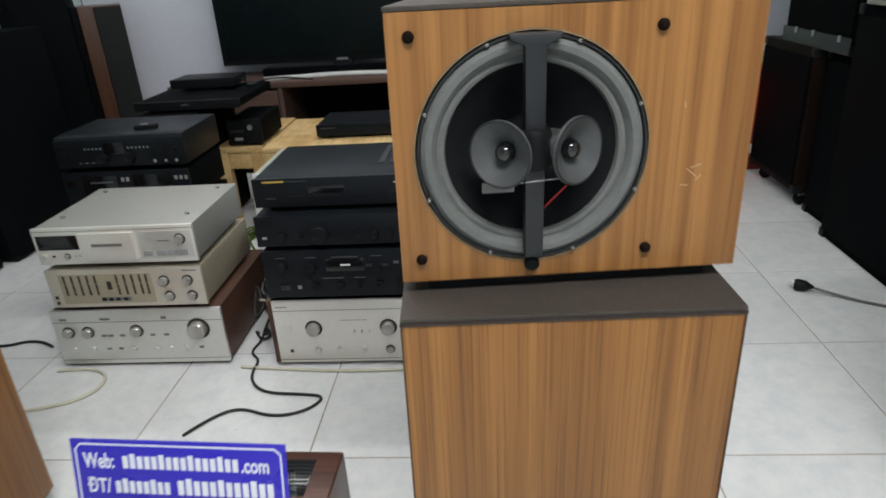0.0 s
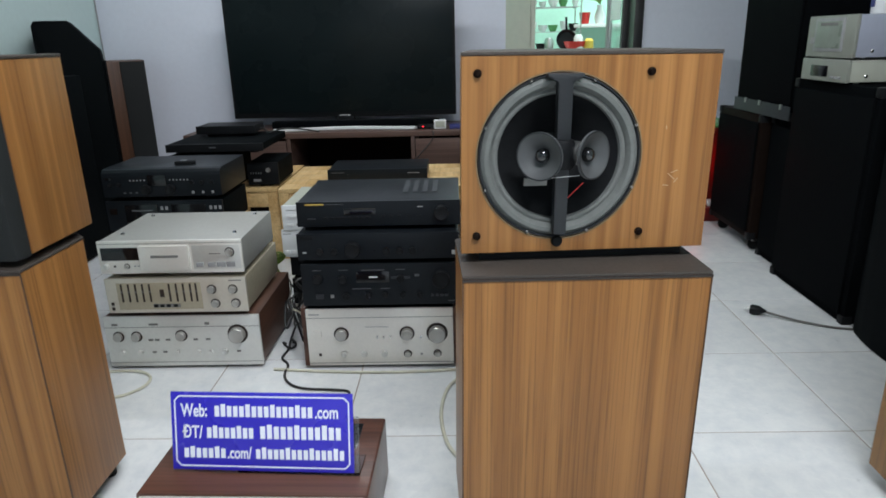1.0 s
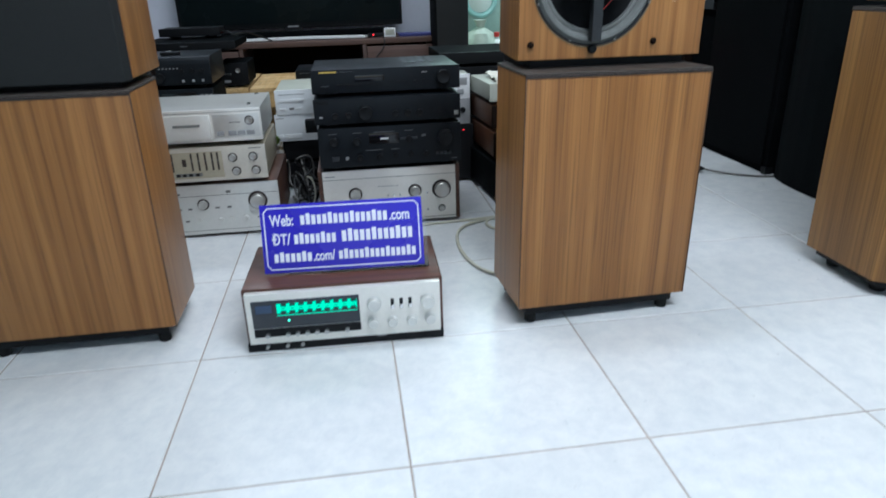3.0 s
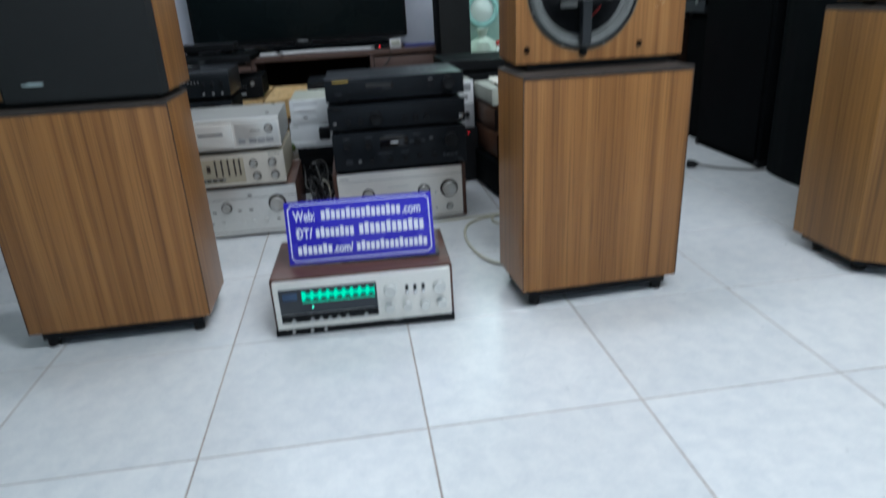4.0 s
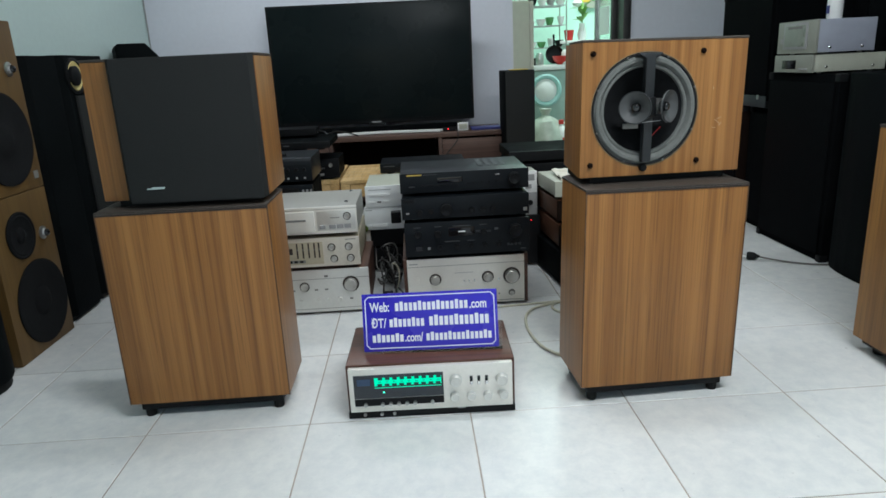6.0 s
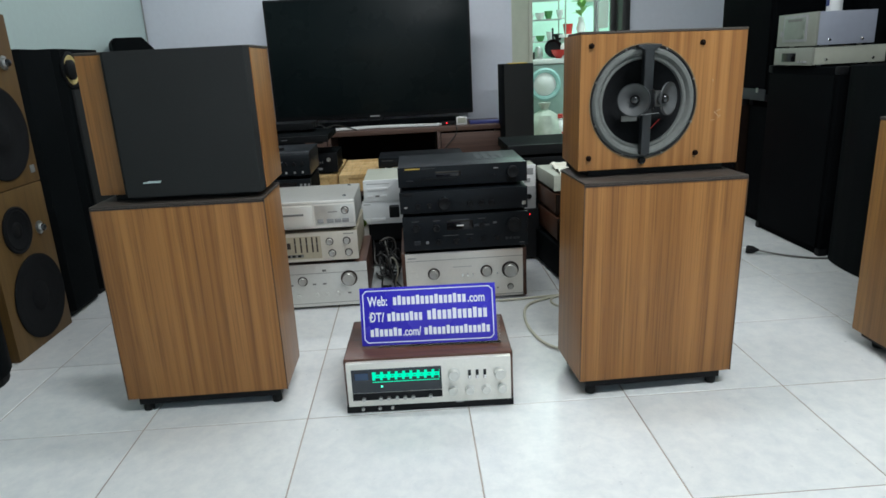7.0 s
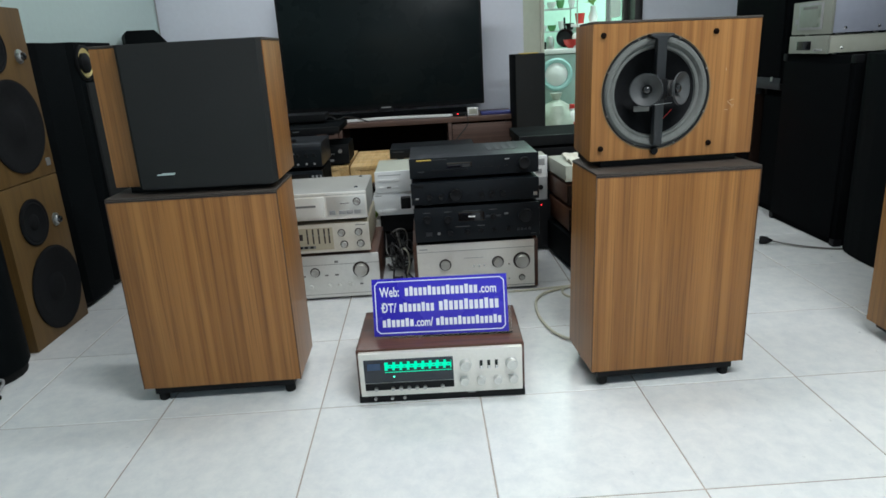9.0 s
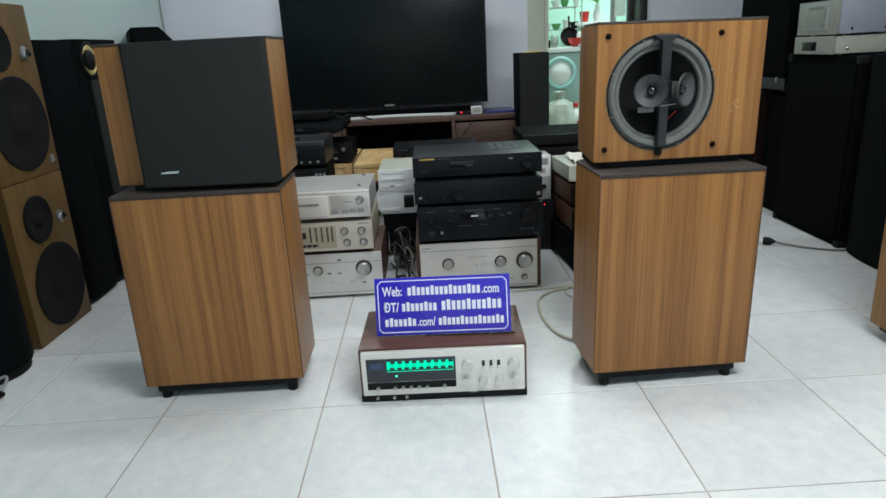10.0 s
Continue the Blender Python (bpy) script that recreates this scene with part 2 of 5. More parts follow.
WALL_WHITE = mat("lavender_white_wall_paint", (0.70, 0.72, 0.80), 0.75, var=0.035, scale=40, bump=0.06, coarse=1.2)
WALL_MINT = mat("pale_mint_wall_paint", (0.52, 0.635, 0.615), 0.75, var=0.04, scale=40, bump=0.06, coarse=1.2)
KITCHEN_MINT = mat("mint_green_wall_paint", (0.50, 0.76, 0.64), 0.7, var=0.06, scale=30, bump=0.05, coarse=1.5)
CEILING_WHITE = mat("off_white_ceiling_paint", (0.62, 0.62, 0.60), 0.85, var=0.03)
CREAM = mat("cream_enamel", (0.66, 0.62, 0.52), 0.45, var=0.06)
GROUT = mat("brown_grey_grout", (0.36, 0.31, 0.27), 0.9, var=0.35, scale=60)
TILE = tile_material()
WHITE_PLASTIC = mat("white_plastic", (0.78, 0.78, 0.77), 0.4, var=0.05)
OFF_WHITE = mat("yellowed_white_plastic", (0.42, 0.43, 0.36), 0.5, var=0.08)
MINI_SILVER = mat("pale_silver_plastic", (0.80, 0.81, 0.81), 0.4, 0.1, var=0.05)
LAVENDER_GREY = mat("lavender_grey_plastic", (0.34, 0.36, 0.43), 0.45, 0.1, var=0.06)
DULL_FACE = mat("dull_grey_green_plastic", (0.27, 0.28, 0.24), 0.45, 0.1, var=0.08)
GREY_CABLE = mat("dusty_grey_cable", (0.13, 0.125, 0.115), 0.6)
LCD = mat("grey_green_lcd", (0.22, 0.25, 0.21), 0.3, bump=0)
BLUE_FOLDER = mat("dark_blue_card", (0.03, 0.035, 0.16), 0.5)
RED_LACQUER = mat("red_lacquer", (0.16, 0.012, 0.01), 0.35, var=0.15)
RED_LAMP = mat("glowing_red_lamp", (0.5, 0.01, 0.01), 0.4, emit=(1.0, 0.03, 0.02), power=3.0, bump=0)
RED_PLASTIC = mat("red_plastic", (0.55, 0.03, 0.025), 0.4)
GREEN_PLASTIC = mat("green_plastic", (0.10, 0.30, 0.10), 0.5)
LEAF = mat("leaf_green", (0.16, 0.34, 0.07), 0.6)
YELLOW_PAPER = mat("yellow_paper", (0.75, 0.52, 0.08), 0.7)
CREAM_CABLE = mat("cream_cable", (0.55, 0.53, 0.42), 0.5)
BLACK_CABLE = mat("black_cable", (0.012, 0.012, 0.012), 0.5)
WINDOW_GLASS = glass("greenish_door_glass", (0.86, 0.95, 0.9), 0.05)
DARK_ALU = mat("dark_anodised_aluminium", (0.05, 0.05, 0.05), 0.4, 0.6)
PALE_TEAL = mat("pale_teal_plastic", (0.34, 0.56, 0.54), 0.35, var=0.06)
WASHER_GREY = mat("grey_green_enamel", (0.30, 0.40, 0.36), 0.4, var=0.12)
BAG_FILM = mat("crinkled_grey_bag_film", (0.46, 0.50, 0.44), 0.35, var=0.25, scale=18, bump=0.6)

# ---- mesh helpers ----


def box(x0, x1, y0, y1, z0, z1, bevel=0.0, seg=2, bm=None):
    """A box with rounded edges, added to bm."""
    part_bm = bmesh.new()
    bmesh.ops.create_cube(part_bm, size=1.0)
    bmesh.ops.scale(part_bm, vec=(x1 - x0, y1 - y0, z1 - z0), verts=part_bm.verts)
    bmesh.ops.translate(part_bm, vec=((x0 + x1) / 2, (y0 + y1) / 2, (z0 + z1) / 2), verts=part_bm.verts)
    if bevel:
        bmesh.ops.bevel(part_bm, geom=part_bm.edges[:], offset=min(bevel, 0.45 * min(x1 - x0, y1 - y0, z1 - z0)), segments=seg, affect='EDGES', profile=0.6)
    return join(bm, part_bm)


def join(bm, other):
    if bm is None:
        return other
    tmp = bpy.data.meshes.new("tmp")
    other.to_mesh(tmp)
    other.free()
    bm.from_mesh(tmp)
    bpy.data.meshes.remove(tmp)
    return bm


def lathe(profile, seg=32, m=None, bm=None):
    """Turns a profile of (radius, height) round z, then lays it by m."""
    b = bmesh.new()
    rings = []
    for r, h in profile:
        if r < 1e-6:
            rings.append([b.verts.new((0, 0, h))])
        else:
            rings.append([b.verts.new((r * math.cos(2 * math.pi * i / seg), r * math.sin(2 * math.pi * i / seg), h)) for i in range(seg)])
    for a, c in zip(rings, rings[1:]):
        for i in range(seg):
            j = (i + 1) % seg
            if len(a) == 1 and len(c) > 1:
                b.faces.new((a[0], c[i], c[j]))
            elif len(c) == 1 and len(a) > 1:
                b.faces.new((a[i], c[0], a[j]))
            elif len(a) > 1:
                b.faces.new((a[i], c[i], c[j], a[j]))
    bmesh.ops.recalc_face_normals(b, faces=b.faces[:])
    if m is not None:
        bmesh.ops.transform(b, matrix=m, verts=b.verts)
    return join(bm, b)


def prism(points, h0, h1, axis='Z', bevel=0.0, bm=None):
    """Extrudes an outline. axis Z: points are (x, y); Y: (x, z); X: (y, z)."""
    b = bmesh.new()

    def at(p, h):
        return {'Z': (p[0], p[1], h), 'Y': (p[0], h, p[1]), 'X': (h, p[0], p[1])}[axis]
    lo = [b.verts.new(at(p, h0)) for p in points]
    hi = [b.verts.new(at(p, h1)) for p in points]
    n = len(points)
    b.faces.new(lo)
    b.faces.new(hi)
    for i in range(n):
        b.faces.new((lo[i], lo[(i + 1) % n], hi[(i + 1) % n], hi[i]))
    bmesh.ops.recalc_face_normals(b, faces=b.faces[:])
    if bevel:
        bmesh.ops.bevel(b, geom=b.edges[:], offset=bevel, segments=2, affect='EDGES', profile=0.6)
    return join(bm, b)


def mesh_of(name, bm, material, smooth=35):
    me = bpy.data.meshes.new(name)
    bm.to_mesh(me)
    bm.free()
    me.materials.append(material)
    if smooth:
        me.shade_smooth()
        me.set_sharp_from_angle(angle=radians(smooth))
    return me


def part(name, bm, material, parent, label="", m=None):
    """One mesh object under a thing or a part. bm may be a mesh that is shared."""
    me = bm if isinstance(bm, bpy.types.Mesh) else mesh_of(name, bm, material)
    ob = new(name, me)
    ob.parent = parent
    if m is not None:
        ob.matrix_basis = m
    if label:
        ob["label"] = label
    return ob


def thing(name, m, label, category, group="", kind=""):
    ob = new(name)
    ob.empty_display_size = 0.05
    ob.matrix_basis = m
    return tagged(ob, label, category, group, kind)


def solid(name, bm, material, label, category, group="", kind="", m=None):
    ob = new(name, mesh_of(name, bm, material))
    if m is not None:
        ob.matrix_basis = m
    return tagged(ob, label, category, group, kind)


def tube(name, pts, radius, material, label, category):
    """A cable laid through points."""
    cu = bpy.data.curves.new(name, 'CURVE')
    cu.dimensions, cu.bevel_depth, cu.bevel_resolution, cu.resolution_u = '3D', radius, 2, 10
    sp = cu.splines.new('NURBS')
    sp.points.add(len(pts) - 1)
    for p, q in zip(sp.points, pts):
        p.co = (*q, 1)
    sp.use_endpoint_u, sp.order_u = True, 3
    tmp = bpy.data.objects.new(name, cu)
    scene.collection.objects.link(tmp)
    me = bpy.data.meshes.new_from_object(tmp.evaluated_get(bpy.context.evaluated_depsgraph_get()))
    bpy.data.objects.remove(tmp)
    me.materials.clear()
    me.materials.append(material)
    me.shade_smooth()
    return tagged(new(name, me), label, category)


def words(text, height, bold, squeeze, material, parent, m):
    """Lettering as a thin mesh."""
    cu = bpy.data.curves.new("lettering", 'FONT')
    cu.body, cu.size, cu.extrude, cu.offset = text, height, 0.0004, bold
    tmp = bpy.data.objects.new("lettering", cu)
    scene.collection.objects.link(tmp)
    me = bpy.data.meshes.new_from_object(tmp.evaluated_get(bpy.context.evaluated_depsgraph_get()))
    bpy.data.objects.remove(tmp)
    me.materials.clear()
    me.materials.append(material)
    me.transform(Matrix.Diagonal((squeeze, 1, 1, 1)))
    return part("lettering", me, None, parent, m=m)


FRONT = pose(0, 0, 0, 90, 0, 0)     # turned things look towards -y
knob_store = {}


def knob_mesh(r, h, material, skirt=0.0):
    key = (round(r, 4), round(h, 4), material.name, skirt)
    if key not in knob_store:
        prof = [(0, h * 0.96), (r * 0.72, h * 0.96), (r * 0.78, h), (r * 0.92, h), (r, h * 0.9), (r, 0.0)]
        if skirt:
            prof = prof[:-1] + [(r, h * 0.16), (r * skirt, h * 0.1), (r * skirt, 0.0)]
        bm = lathe(prof, 24, FRONT)
        bm = box(-r * 0.05, r * 0.05, -h - 0.0006, -h * 0.9, r * 0.35, r * 0.9, 0, bm=bm)
        knob_store[key] = mesh_of("knob", bm, material)
    return knob_store[key]

# ---- the room ----
X0, X1, Y0, Y1, H = -1.30, 2.78, -4.0, 2.90, 2.7
DX0, DX1, DH = 0.975, 1.735, 2.1          # opening to the kitchen
KY, KX0, KX1 = 4.80, 0.2, 3.2             # the kitchen behind

solid("floor_bed", box(X0 - 0.1, KX1, Y0 - 0.1, KY, -0.12, -0.005), GROUT, "brown-grey cement bed and joints under the floor tiles", "floor", kind="structure")
wall_back = solid("wall_back", box(X0 - 0.12, DX0, Y1, Y1 + 0.12, 0, H), WALL_WHITE, "lavender-white painted wall behind the television", "wall", kind="structure")
part("wall_beside_door", box(DX1, X1 + 0.12, Y1, Y1 + 0.12, 0, H), WALL_WHITE, wall_back)
part("wall_over_door", box(DX0, DX1, Y1, Y1 + 0.12, DH, H), WALL_WHITE, wall_back)
solid("wall_left", box(X0 - 0.12, X0, Y0, Y1, 0, H), WALL_MINT, "pale mint painted wall behind the speaker row", "wall", kind="structure")
solid("wall_right", box(X1, X1 + 0.12, Y0, Y1, 0, H), WALL_MINT, "pale mint painted wall behind the black cabinets", "wall", kind="structure")
# front wall is out of view; its opening is assumed, to let daylight in
wall_front = solid("wall_front", box(X0 - 0.12, -0.9, Y0 - 0.12, Y0, 0, H), WALL_WHITE, "unseen painted wall with an assumed wide entrance", "wall", kind="structure")
part("wall_over_entrance", box(-0.9, 2.1, Y0 - 0.12, Y0, 2.5, H), WALL_WHITE, wall_front)
part("wall_beside_entrance", box(2.1, X1 + 0.12, Y0 - 0.12, Y0, 0, H), WALL_WHITE, wall_front)
# unseen ceiling; its height and dull white are set to limit bounced light
solid("ceiling", box(X0 - 0.12, X1 + 0.12, Y0 - 0.12, Y1 + 0.12, H, H + 0.1), CEILING_WHITE, "off-white ceiling, out of view", "ceiling", kind="structure")
solid("wall_kitchen_back", box(KX0, KX1, KY, KY + 0.1, 0, 2.7), KITCHEN_MINT, "mint green kitchen wall", "wall", kind="structure")
solid("wall_kitchen_left", box(KX0 - 0.1, KX0, Y1 + 0.12, KY, 0, 2.7), KITCHEN_MINT, "mint green kitchen wall", "wall", kind="structure")
solid("wall_kitchen_right", box(KX1, KX1 + 0.1, Y1 + 0.12, KY, 0, 2.7), KITCHEN_MINT, "mint green kitchen wall", "wall", kind="structure")
solid("ceiling_kitchen", box(KX0 - 0.1, KX1 + 0.1, Y1 + 0.12, KY + 0.1, 2.7, 2.8), CEILING_WHITE, "white kitchen ceiling", "ceiling", kind="structure")
# unseen slab added outside the assumed entrance
solid("pavement", box(-6, 8, -12, Y0 - 0.1, -0.14, -0.02), GROUT, "unseen grey concrete pavement outside the assumed entrance", "pavement", kind="structure")

TUBE_GLASS = mat("lit_fluorescent_tube", (0.9, 0.9, 0.9), 0.4, emit=(0.9, 0.97, 1.0), power=3.0, bump=0)
# added fixtures for the unseen tubes; rods carry them at the lamps' height
for tx, ty, tw in TUBES:
    f = thing("unseen_tube_lamp", pose(tx, ty, TUBE_Z + 0.075), "assumed fluorescent tube lamp, out of view, hung from the ceiling", "ceiling lamp", "ceiling lamps")
    part("housing", box(-0.62, 0.62, -0.03, 0.03, -0.035, 0, 0.006), WHITE_PLASTIC, f)
    part("tube", lathe([(0, -0.58), (0.013, -0.58), (0.013, 0.58), (0, 0.58)], 16, pose(0, 0, -0.05, 0, 90, 0)), TUBE_GLASS, f)
    for rx in (-0.45, 0.45):
        part("hanger", lathe([(0.004, 0.0), (0.004, H - TUBE_Z - 0.075)], 8, pose(rx, 0, 0)), STEEL, f)

# kitchen doorway: frame and an open glazed leaf
door = thing("door_1", pose(0, 0, 0), "open kitchen door with dark aluminium frame and greenish glass", "door", kind="structure")
part("jamb", box(1.683, DX1 - 0.002, Y1 - 0.012, Y1 + 0.13, 0, DH, 0.004), DARK_ALU, door)
part("head", box(DX0 + 0.002, 1.681, Y1 - 0.012, Y1 + 0.13, DH - 0.05, DH - 0.002, 0.004), DARK_ALU, door)
leaf = part("leaf_frame", box(1.655, 1.69, 3.04, 3.08, 0.02, 2.03, 0.003), DARK_ALU, door)
part("leaf_stile", box(1.655, 1.69, 3.42, 3.47, 0.02, 2.03, 0.003), GREY_PLASTIC, door)
part("leaf_rail", box(1.655, 1.69, 3.081, 3.419, 0.02, 0.1, 0.003), DARK_ALU, door)
part("leaf_rail", box(1.655, 1.69, 3.081, 3.419, 1.96, 2.03, 0.003), DARK_ALU, door)
part("pane", box(1.669, 1.676, 3.081, 3.419, 0.1, 1.96), WINDOW_GLASS, door).visible_shadow = False
part("notice", box(1.660, 1.664, 3.13, 3.36, 0.98, 1.16), WHITE_PLASTIC, door, "white paper notice stuck to the glass")


# ---- loudspeakers of the main pair ----
def lower_cabinet(m, W):
    c = thing("speaker_base_cabinet", m, "walnut veneer loudspeaker base cabinet with dark laminate top on the tiles", "speaker cabinet", "walnut speaker pair")
    D = 0.228
    part("body", prism([(-W, 0), (W, 0), (W, D - 0.03), (W - 0.03, D), (-W + 0.03, D), (-W, D - 0.03)], 0.043, 0.5385, 'Z', 0.002), WALNUT, c)
    part("top_panel", prism([(-W - 0.001, -0.001), (W + 0.001, -0.001), (W + 0.001, D - 0.03), (W - 0.03, D), (-W + 0.03, D), (-W - 0.001, D - 0.03)], 0.539, 0.5445, 'Z', 0.0015), LAMINATE, c, "grey-brown laminate top")
    part("edge_band", box(-W - 0.0015, W + 0.0015, -0.0015, 0.0, 0.5345, 0.5388), EDGE, c)
    for sx in (-1, 1):
        part("corner_seam", box(sx * W - 0.0012, sx * W + 0.0012, -0.0012, 0.0012, 0.0435, 0.5340, 0.0004), SEAM, c, "dark veneer seam on the corner")
    part("plinth", box(-W + 0.020, W - 0.020, 0.012, D - 0.02, 0.0205, 0.0425, 0.002), BLACK_PLASTIC, c)
    foot = mesh_of("foot", lathe([(0, 0.0), (0.0115, 0.0), (0.013, 0.002), (0.0135, 0.0202), (0, 0.0202)], 20), BLACK_RUBBER)
    for fx in (-W + 0.036, W - 0.036):
        for fy in (0.0265, D - 0.042):
            part("foot", foot, None, c, m=pose(fx, fy, 0))
    return c


def tweeter(parent, m):
    t = part("tweeter", lathe([(0.0, -0.020), (0.016, -0.020), (0.020, -0.012), (0.028, -0.006), (0.038, 0.0), (0.043, 0.0015), (0.043, 0.0055), (0.0405, 0.0065), (0.038, 0.0045), (0.034, 0.002), (0.013, -0.013), (0.0, -0.013)], 40, FRONT), TWEETER_CONE, parent, "small grey paper-cone tweeter", m=m)
    part("dome", lathe([(0.013, -0.0125), (0.0125, -0.004), (0.009, 0.001), (0.005, 0.003), (0, 0.0036)], 24, FRONT), DOME, t)
    part("magnet", lathe([(0, -0.045), (0.019, -0.045), (0.021, -0.042), (0.021, -0.0205), (0, -0.0205)], 24, FRONT), STEEL, t)
    part("rim", lathe([(0.0425, 0.0056), (0.0432, 0.0068), (0.0408, 0.0072), (0.0404, 0.0066)], 40, FRONT), BRACKET, t)
    return t


def upper_cabinet(m, mirrored, with_grille, HH, taper):
    s = -1 if mirrored else 1
    label = "walnut loudspeaker with charcoal grille cloth on its base cabinet" if with_grille else "walnut loudspeaker with bare woofer and two tweeters on its base cabinet"
    c = thing("loudspeaker", m, label, "loudspeaker", "walnut speaker pair")
    W, D = 0.200, 0.225
    cx, cz, R = -0.046 * s, 0.152, 0.131
    if with_grille:
        part("body", prism([(-W, 0), (W, 0), (W - taper, D - 0.03), (W - 0.06, D), (-W + 0.06, D), (-W + taper, D - 0.03)], 0.0, HH, 'Z', 0.002), WALNUT, c)
    else:
        # a front panel with a round hole through it, then the box behind
        b = bmesh.new()
        N = 64
        inner = [(cx + R * math.cos(2 * math.pi * i / N), cz + R * math.sin(2 * math.pi * i / N)) for i in range(N)]
        outer = []
        for px, pz in inner:
            dx, dz = px - cx, pz - cz
            k = min(((W if dx > 0 else -W) - cx) / dx if abs(dx) > 1e-9 else 1e9, ((HH if dz > 0 else 0) - cz) / dz if abs(dz) > 1e-9 else 1e9)
            outer.append([cx + dx * k, cz + dz * k])
        for corner in ((-W, 0), (W, 0), (W, HH), (-W, HH)):
            best = min(range(N), key=lambda i: (outer[i][0] - corner[0]) ** 2 + (outer[i][1] - corner[1]) ** 2)
            outer[best] = list(corner)
        vi = [b.verts.new((x, 0, z)) for x, z in inner]
        vo = [b.verts.new((x, 0, z)) for x, z in outer]
        vd = [b.verts.new((x, 0.016, z)) for x, z in inner]
        ve = [b.verts.new((x, 0.016, z)) for x, z in outer]
        for i in range(N):
            j = (i + 1) % N
            b.faces.new((vi[i], vi[j], vo[j], vo[i]))
            b.faces.new((vi[i], vd[i], vd[j], vi[j]))
            b.faces.new((vo[i], vo[j], ve[j], ve[i]))
        bmesh.ops.recalc_face_normals(b, faces=b.faces[:])
        me = mesh_of("baffle", b, WALNUT_WARM, 30)
        part("baffle", me, None, c)
        for sx in (-1, 1):
            part("side_panel", prism([(sx * W, 0.0161), (sx * (W - taper), D), (sx * (W - taper - 0.016), D), (sx * (W - 0.016), 0.0161)], 0.0, HH, 'Z', 0.0005), WALNUT_WARM, c)
        inner_out = [(-W + 0.0165, 0.0161), (W - 0.0165, 0.0161), (W - taper - 0.0165, D), (-W + taper + 0.0165, D)]
        part("bottom_panel", prism(inner_out, 0.0, 0.016, 'Z'), WALNUT_WARM, c)
        part("lid_panel", prism(inner_out, HH - 0.016, HH, 'Z'), WALNUT_WARM, c)
        part("back_panel", box(-W + taper + 0.017, W - taper - 0.017, D - 0.016, D - 0.0005, 0.0165, HH - 0.0165), WALNUT_WARM, c)
        part("cut_edge", lathe([(R + 0.0015, 0.0012), (R - 0.0005, 0.0014), (R - 0.0012, 0.0), (R - 0.0012, -0.004)], 64, pose(cx, 0, cz, 90)), RAW_EDGE, c, "pale raw edge round the woofer cut-out")
        w = part("woofer_frame", lathe([(R - 0.0025, -0.012), (R - 0.0025, 0.0008), (R - 0.0035, 0.0028), (0.1262, 0.0028), (0.1252, 0.001), (0.1252, -0.012)], 72, pose(cx, 0, cz, 90)), BRACKET, c, "black cast woofer frame")
        part("surround", lathe([(0.1256, -0.004), (0.1235, 0.0008), (0.1185, 0.0048), (0.1125, 0.0042), (0.1080, -0.0005), (0.1062, -0.0045), (0.1020, -0.003), (0.0985, -0.0045), (0.0965, -0.0105)], 72, pose(cx, 0, cz, 90)), SURROUND, w, "grey rolled foam surround")
        part("cone", lathe([(0.0972, -0.0100), (0.07, -0.026), (0.05, -0.042), (0.033, -0.055), (0.031, -0.052), (0.022, -0.046), (0, -0.043)], 64, pose(cx, 0, cz, 90)), CONE, w, "black paper cone")
        screw = mesh_of("screw", lathe([(0, 0.0035), (0.0016, 0.0032), (0.0024, 0.0018), (0.0024, 0.0)], 12, FRONT), SHADOW_GREY)
        for i in range(8):
            a = math.pi / 8 + i * math.pi / 4
            part("screw", screw, None, w, m=pose(cx + 0.1270 * math.cos(a), -0.0028, cz + 0.1270 * math.sin(a)))
        # the bridge that carries both tweeters
        br = part("tweeter_bridge", prism([(cx - 0.0105, cz - 0.119), (cx + 0.0105, cz - 0.119), (cx + 0.0115, cz + 0.116), (cx + 0.028, cz + 0.124), (cx + 0.028, cz + 0.129), (cx - 0.028, cz + 0.129), (cx - 0.028, cz + 0.124), (cx - 0.0115, cz + 0.116)], -0.022, -0.004, 'Y', 0.003), BRACKET, c, "grey-black vertical bracket over the woofer")
        part("bridge_web", box(cx - 0.004, cx + 0.004, -0.0038, 0.008, cz - 0.122, cz + 0.122, 0.001), BRACKET, br)
        part("hub", lathe([(0, -0.022), (0.017, -0.022), (0.020, -0.016), (0.020, 0.016), (0.017, 0.022), (0, 0.022)], 24, pose(cx, -0.012, cz + 0.008)), BLACK_PLASTIC, br)
        part("lower_knob", lathe([(0, 0.009), (0.007, 0.0085), (0.009, 0.006), (0.009, 0.0)], 20, pose(cx, -0.001, cz - 0.134, 90)), BLACK_PLASTIC, br)
        for side, tx in ((-1, -0.0375), (1, 0.0415)):
            tweeter(c, pose(cx + tx, -0.031, cz + 0.0085, 0, 0, 36 * side) @ Matrix.Scale(0.86, 4))
        part("terminal_board", box(cx - 0.058, cx - 0.022, -0.016, -0.010, cz - 0.040, cz - 0.028, 0.001), SHADOW_GREY, c, "small grey-green terminal strip")
        pins = mesh_of("pin", lathe([(0, 0.008), (0.0034, 0.0076), (0.005, 0.006), (0.005, 0.0042), (0.0064, 0.003), (0.0064, 0.0)], 18, FRONT), BROWN_BLACK)
        for px in (-0.176, 0.090):
            for pz in (0.029, 0.281):
                part("grille_pin", pins, None, c, m=pose(px, 0, pz))
        for k, (dx, dz, ln, an) in enumerate(((0.137, 0.118, 0.016, 40), (0.141, 0.126, 0.012, -20), (0.129, 0.104, 0.009, 5), (0.122, 0.196, 0.006, 80), (0.145, 0.112, 0.009, -50))):
            part("scratch", box(-ln / 2, ln / 2, -0.0004, 0.0002, -0.0005, 0.0005), SCRATCH, c, m=pose(dx, 0, dz, 0, an, 0))
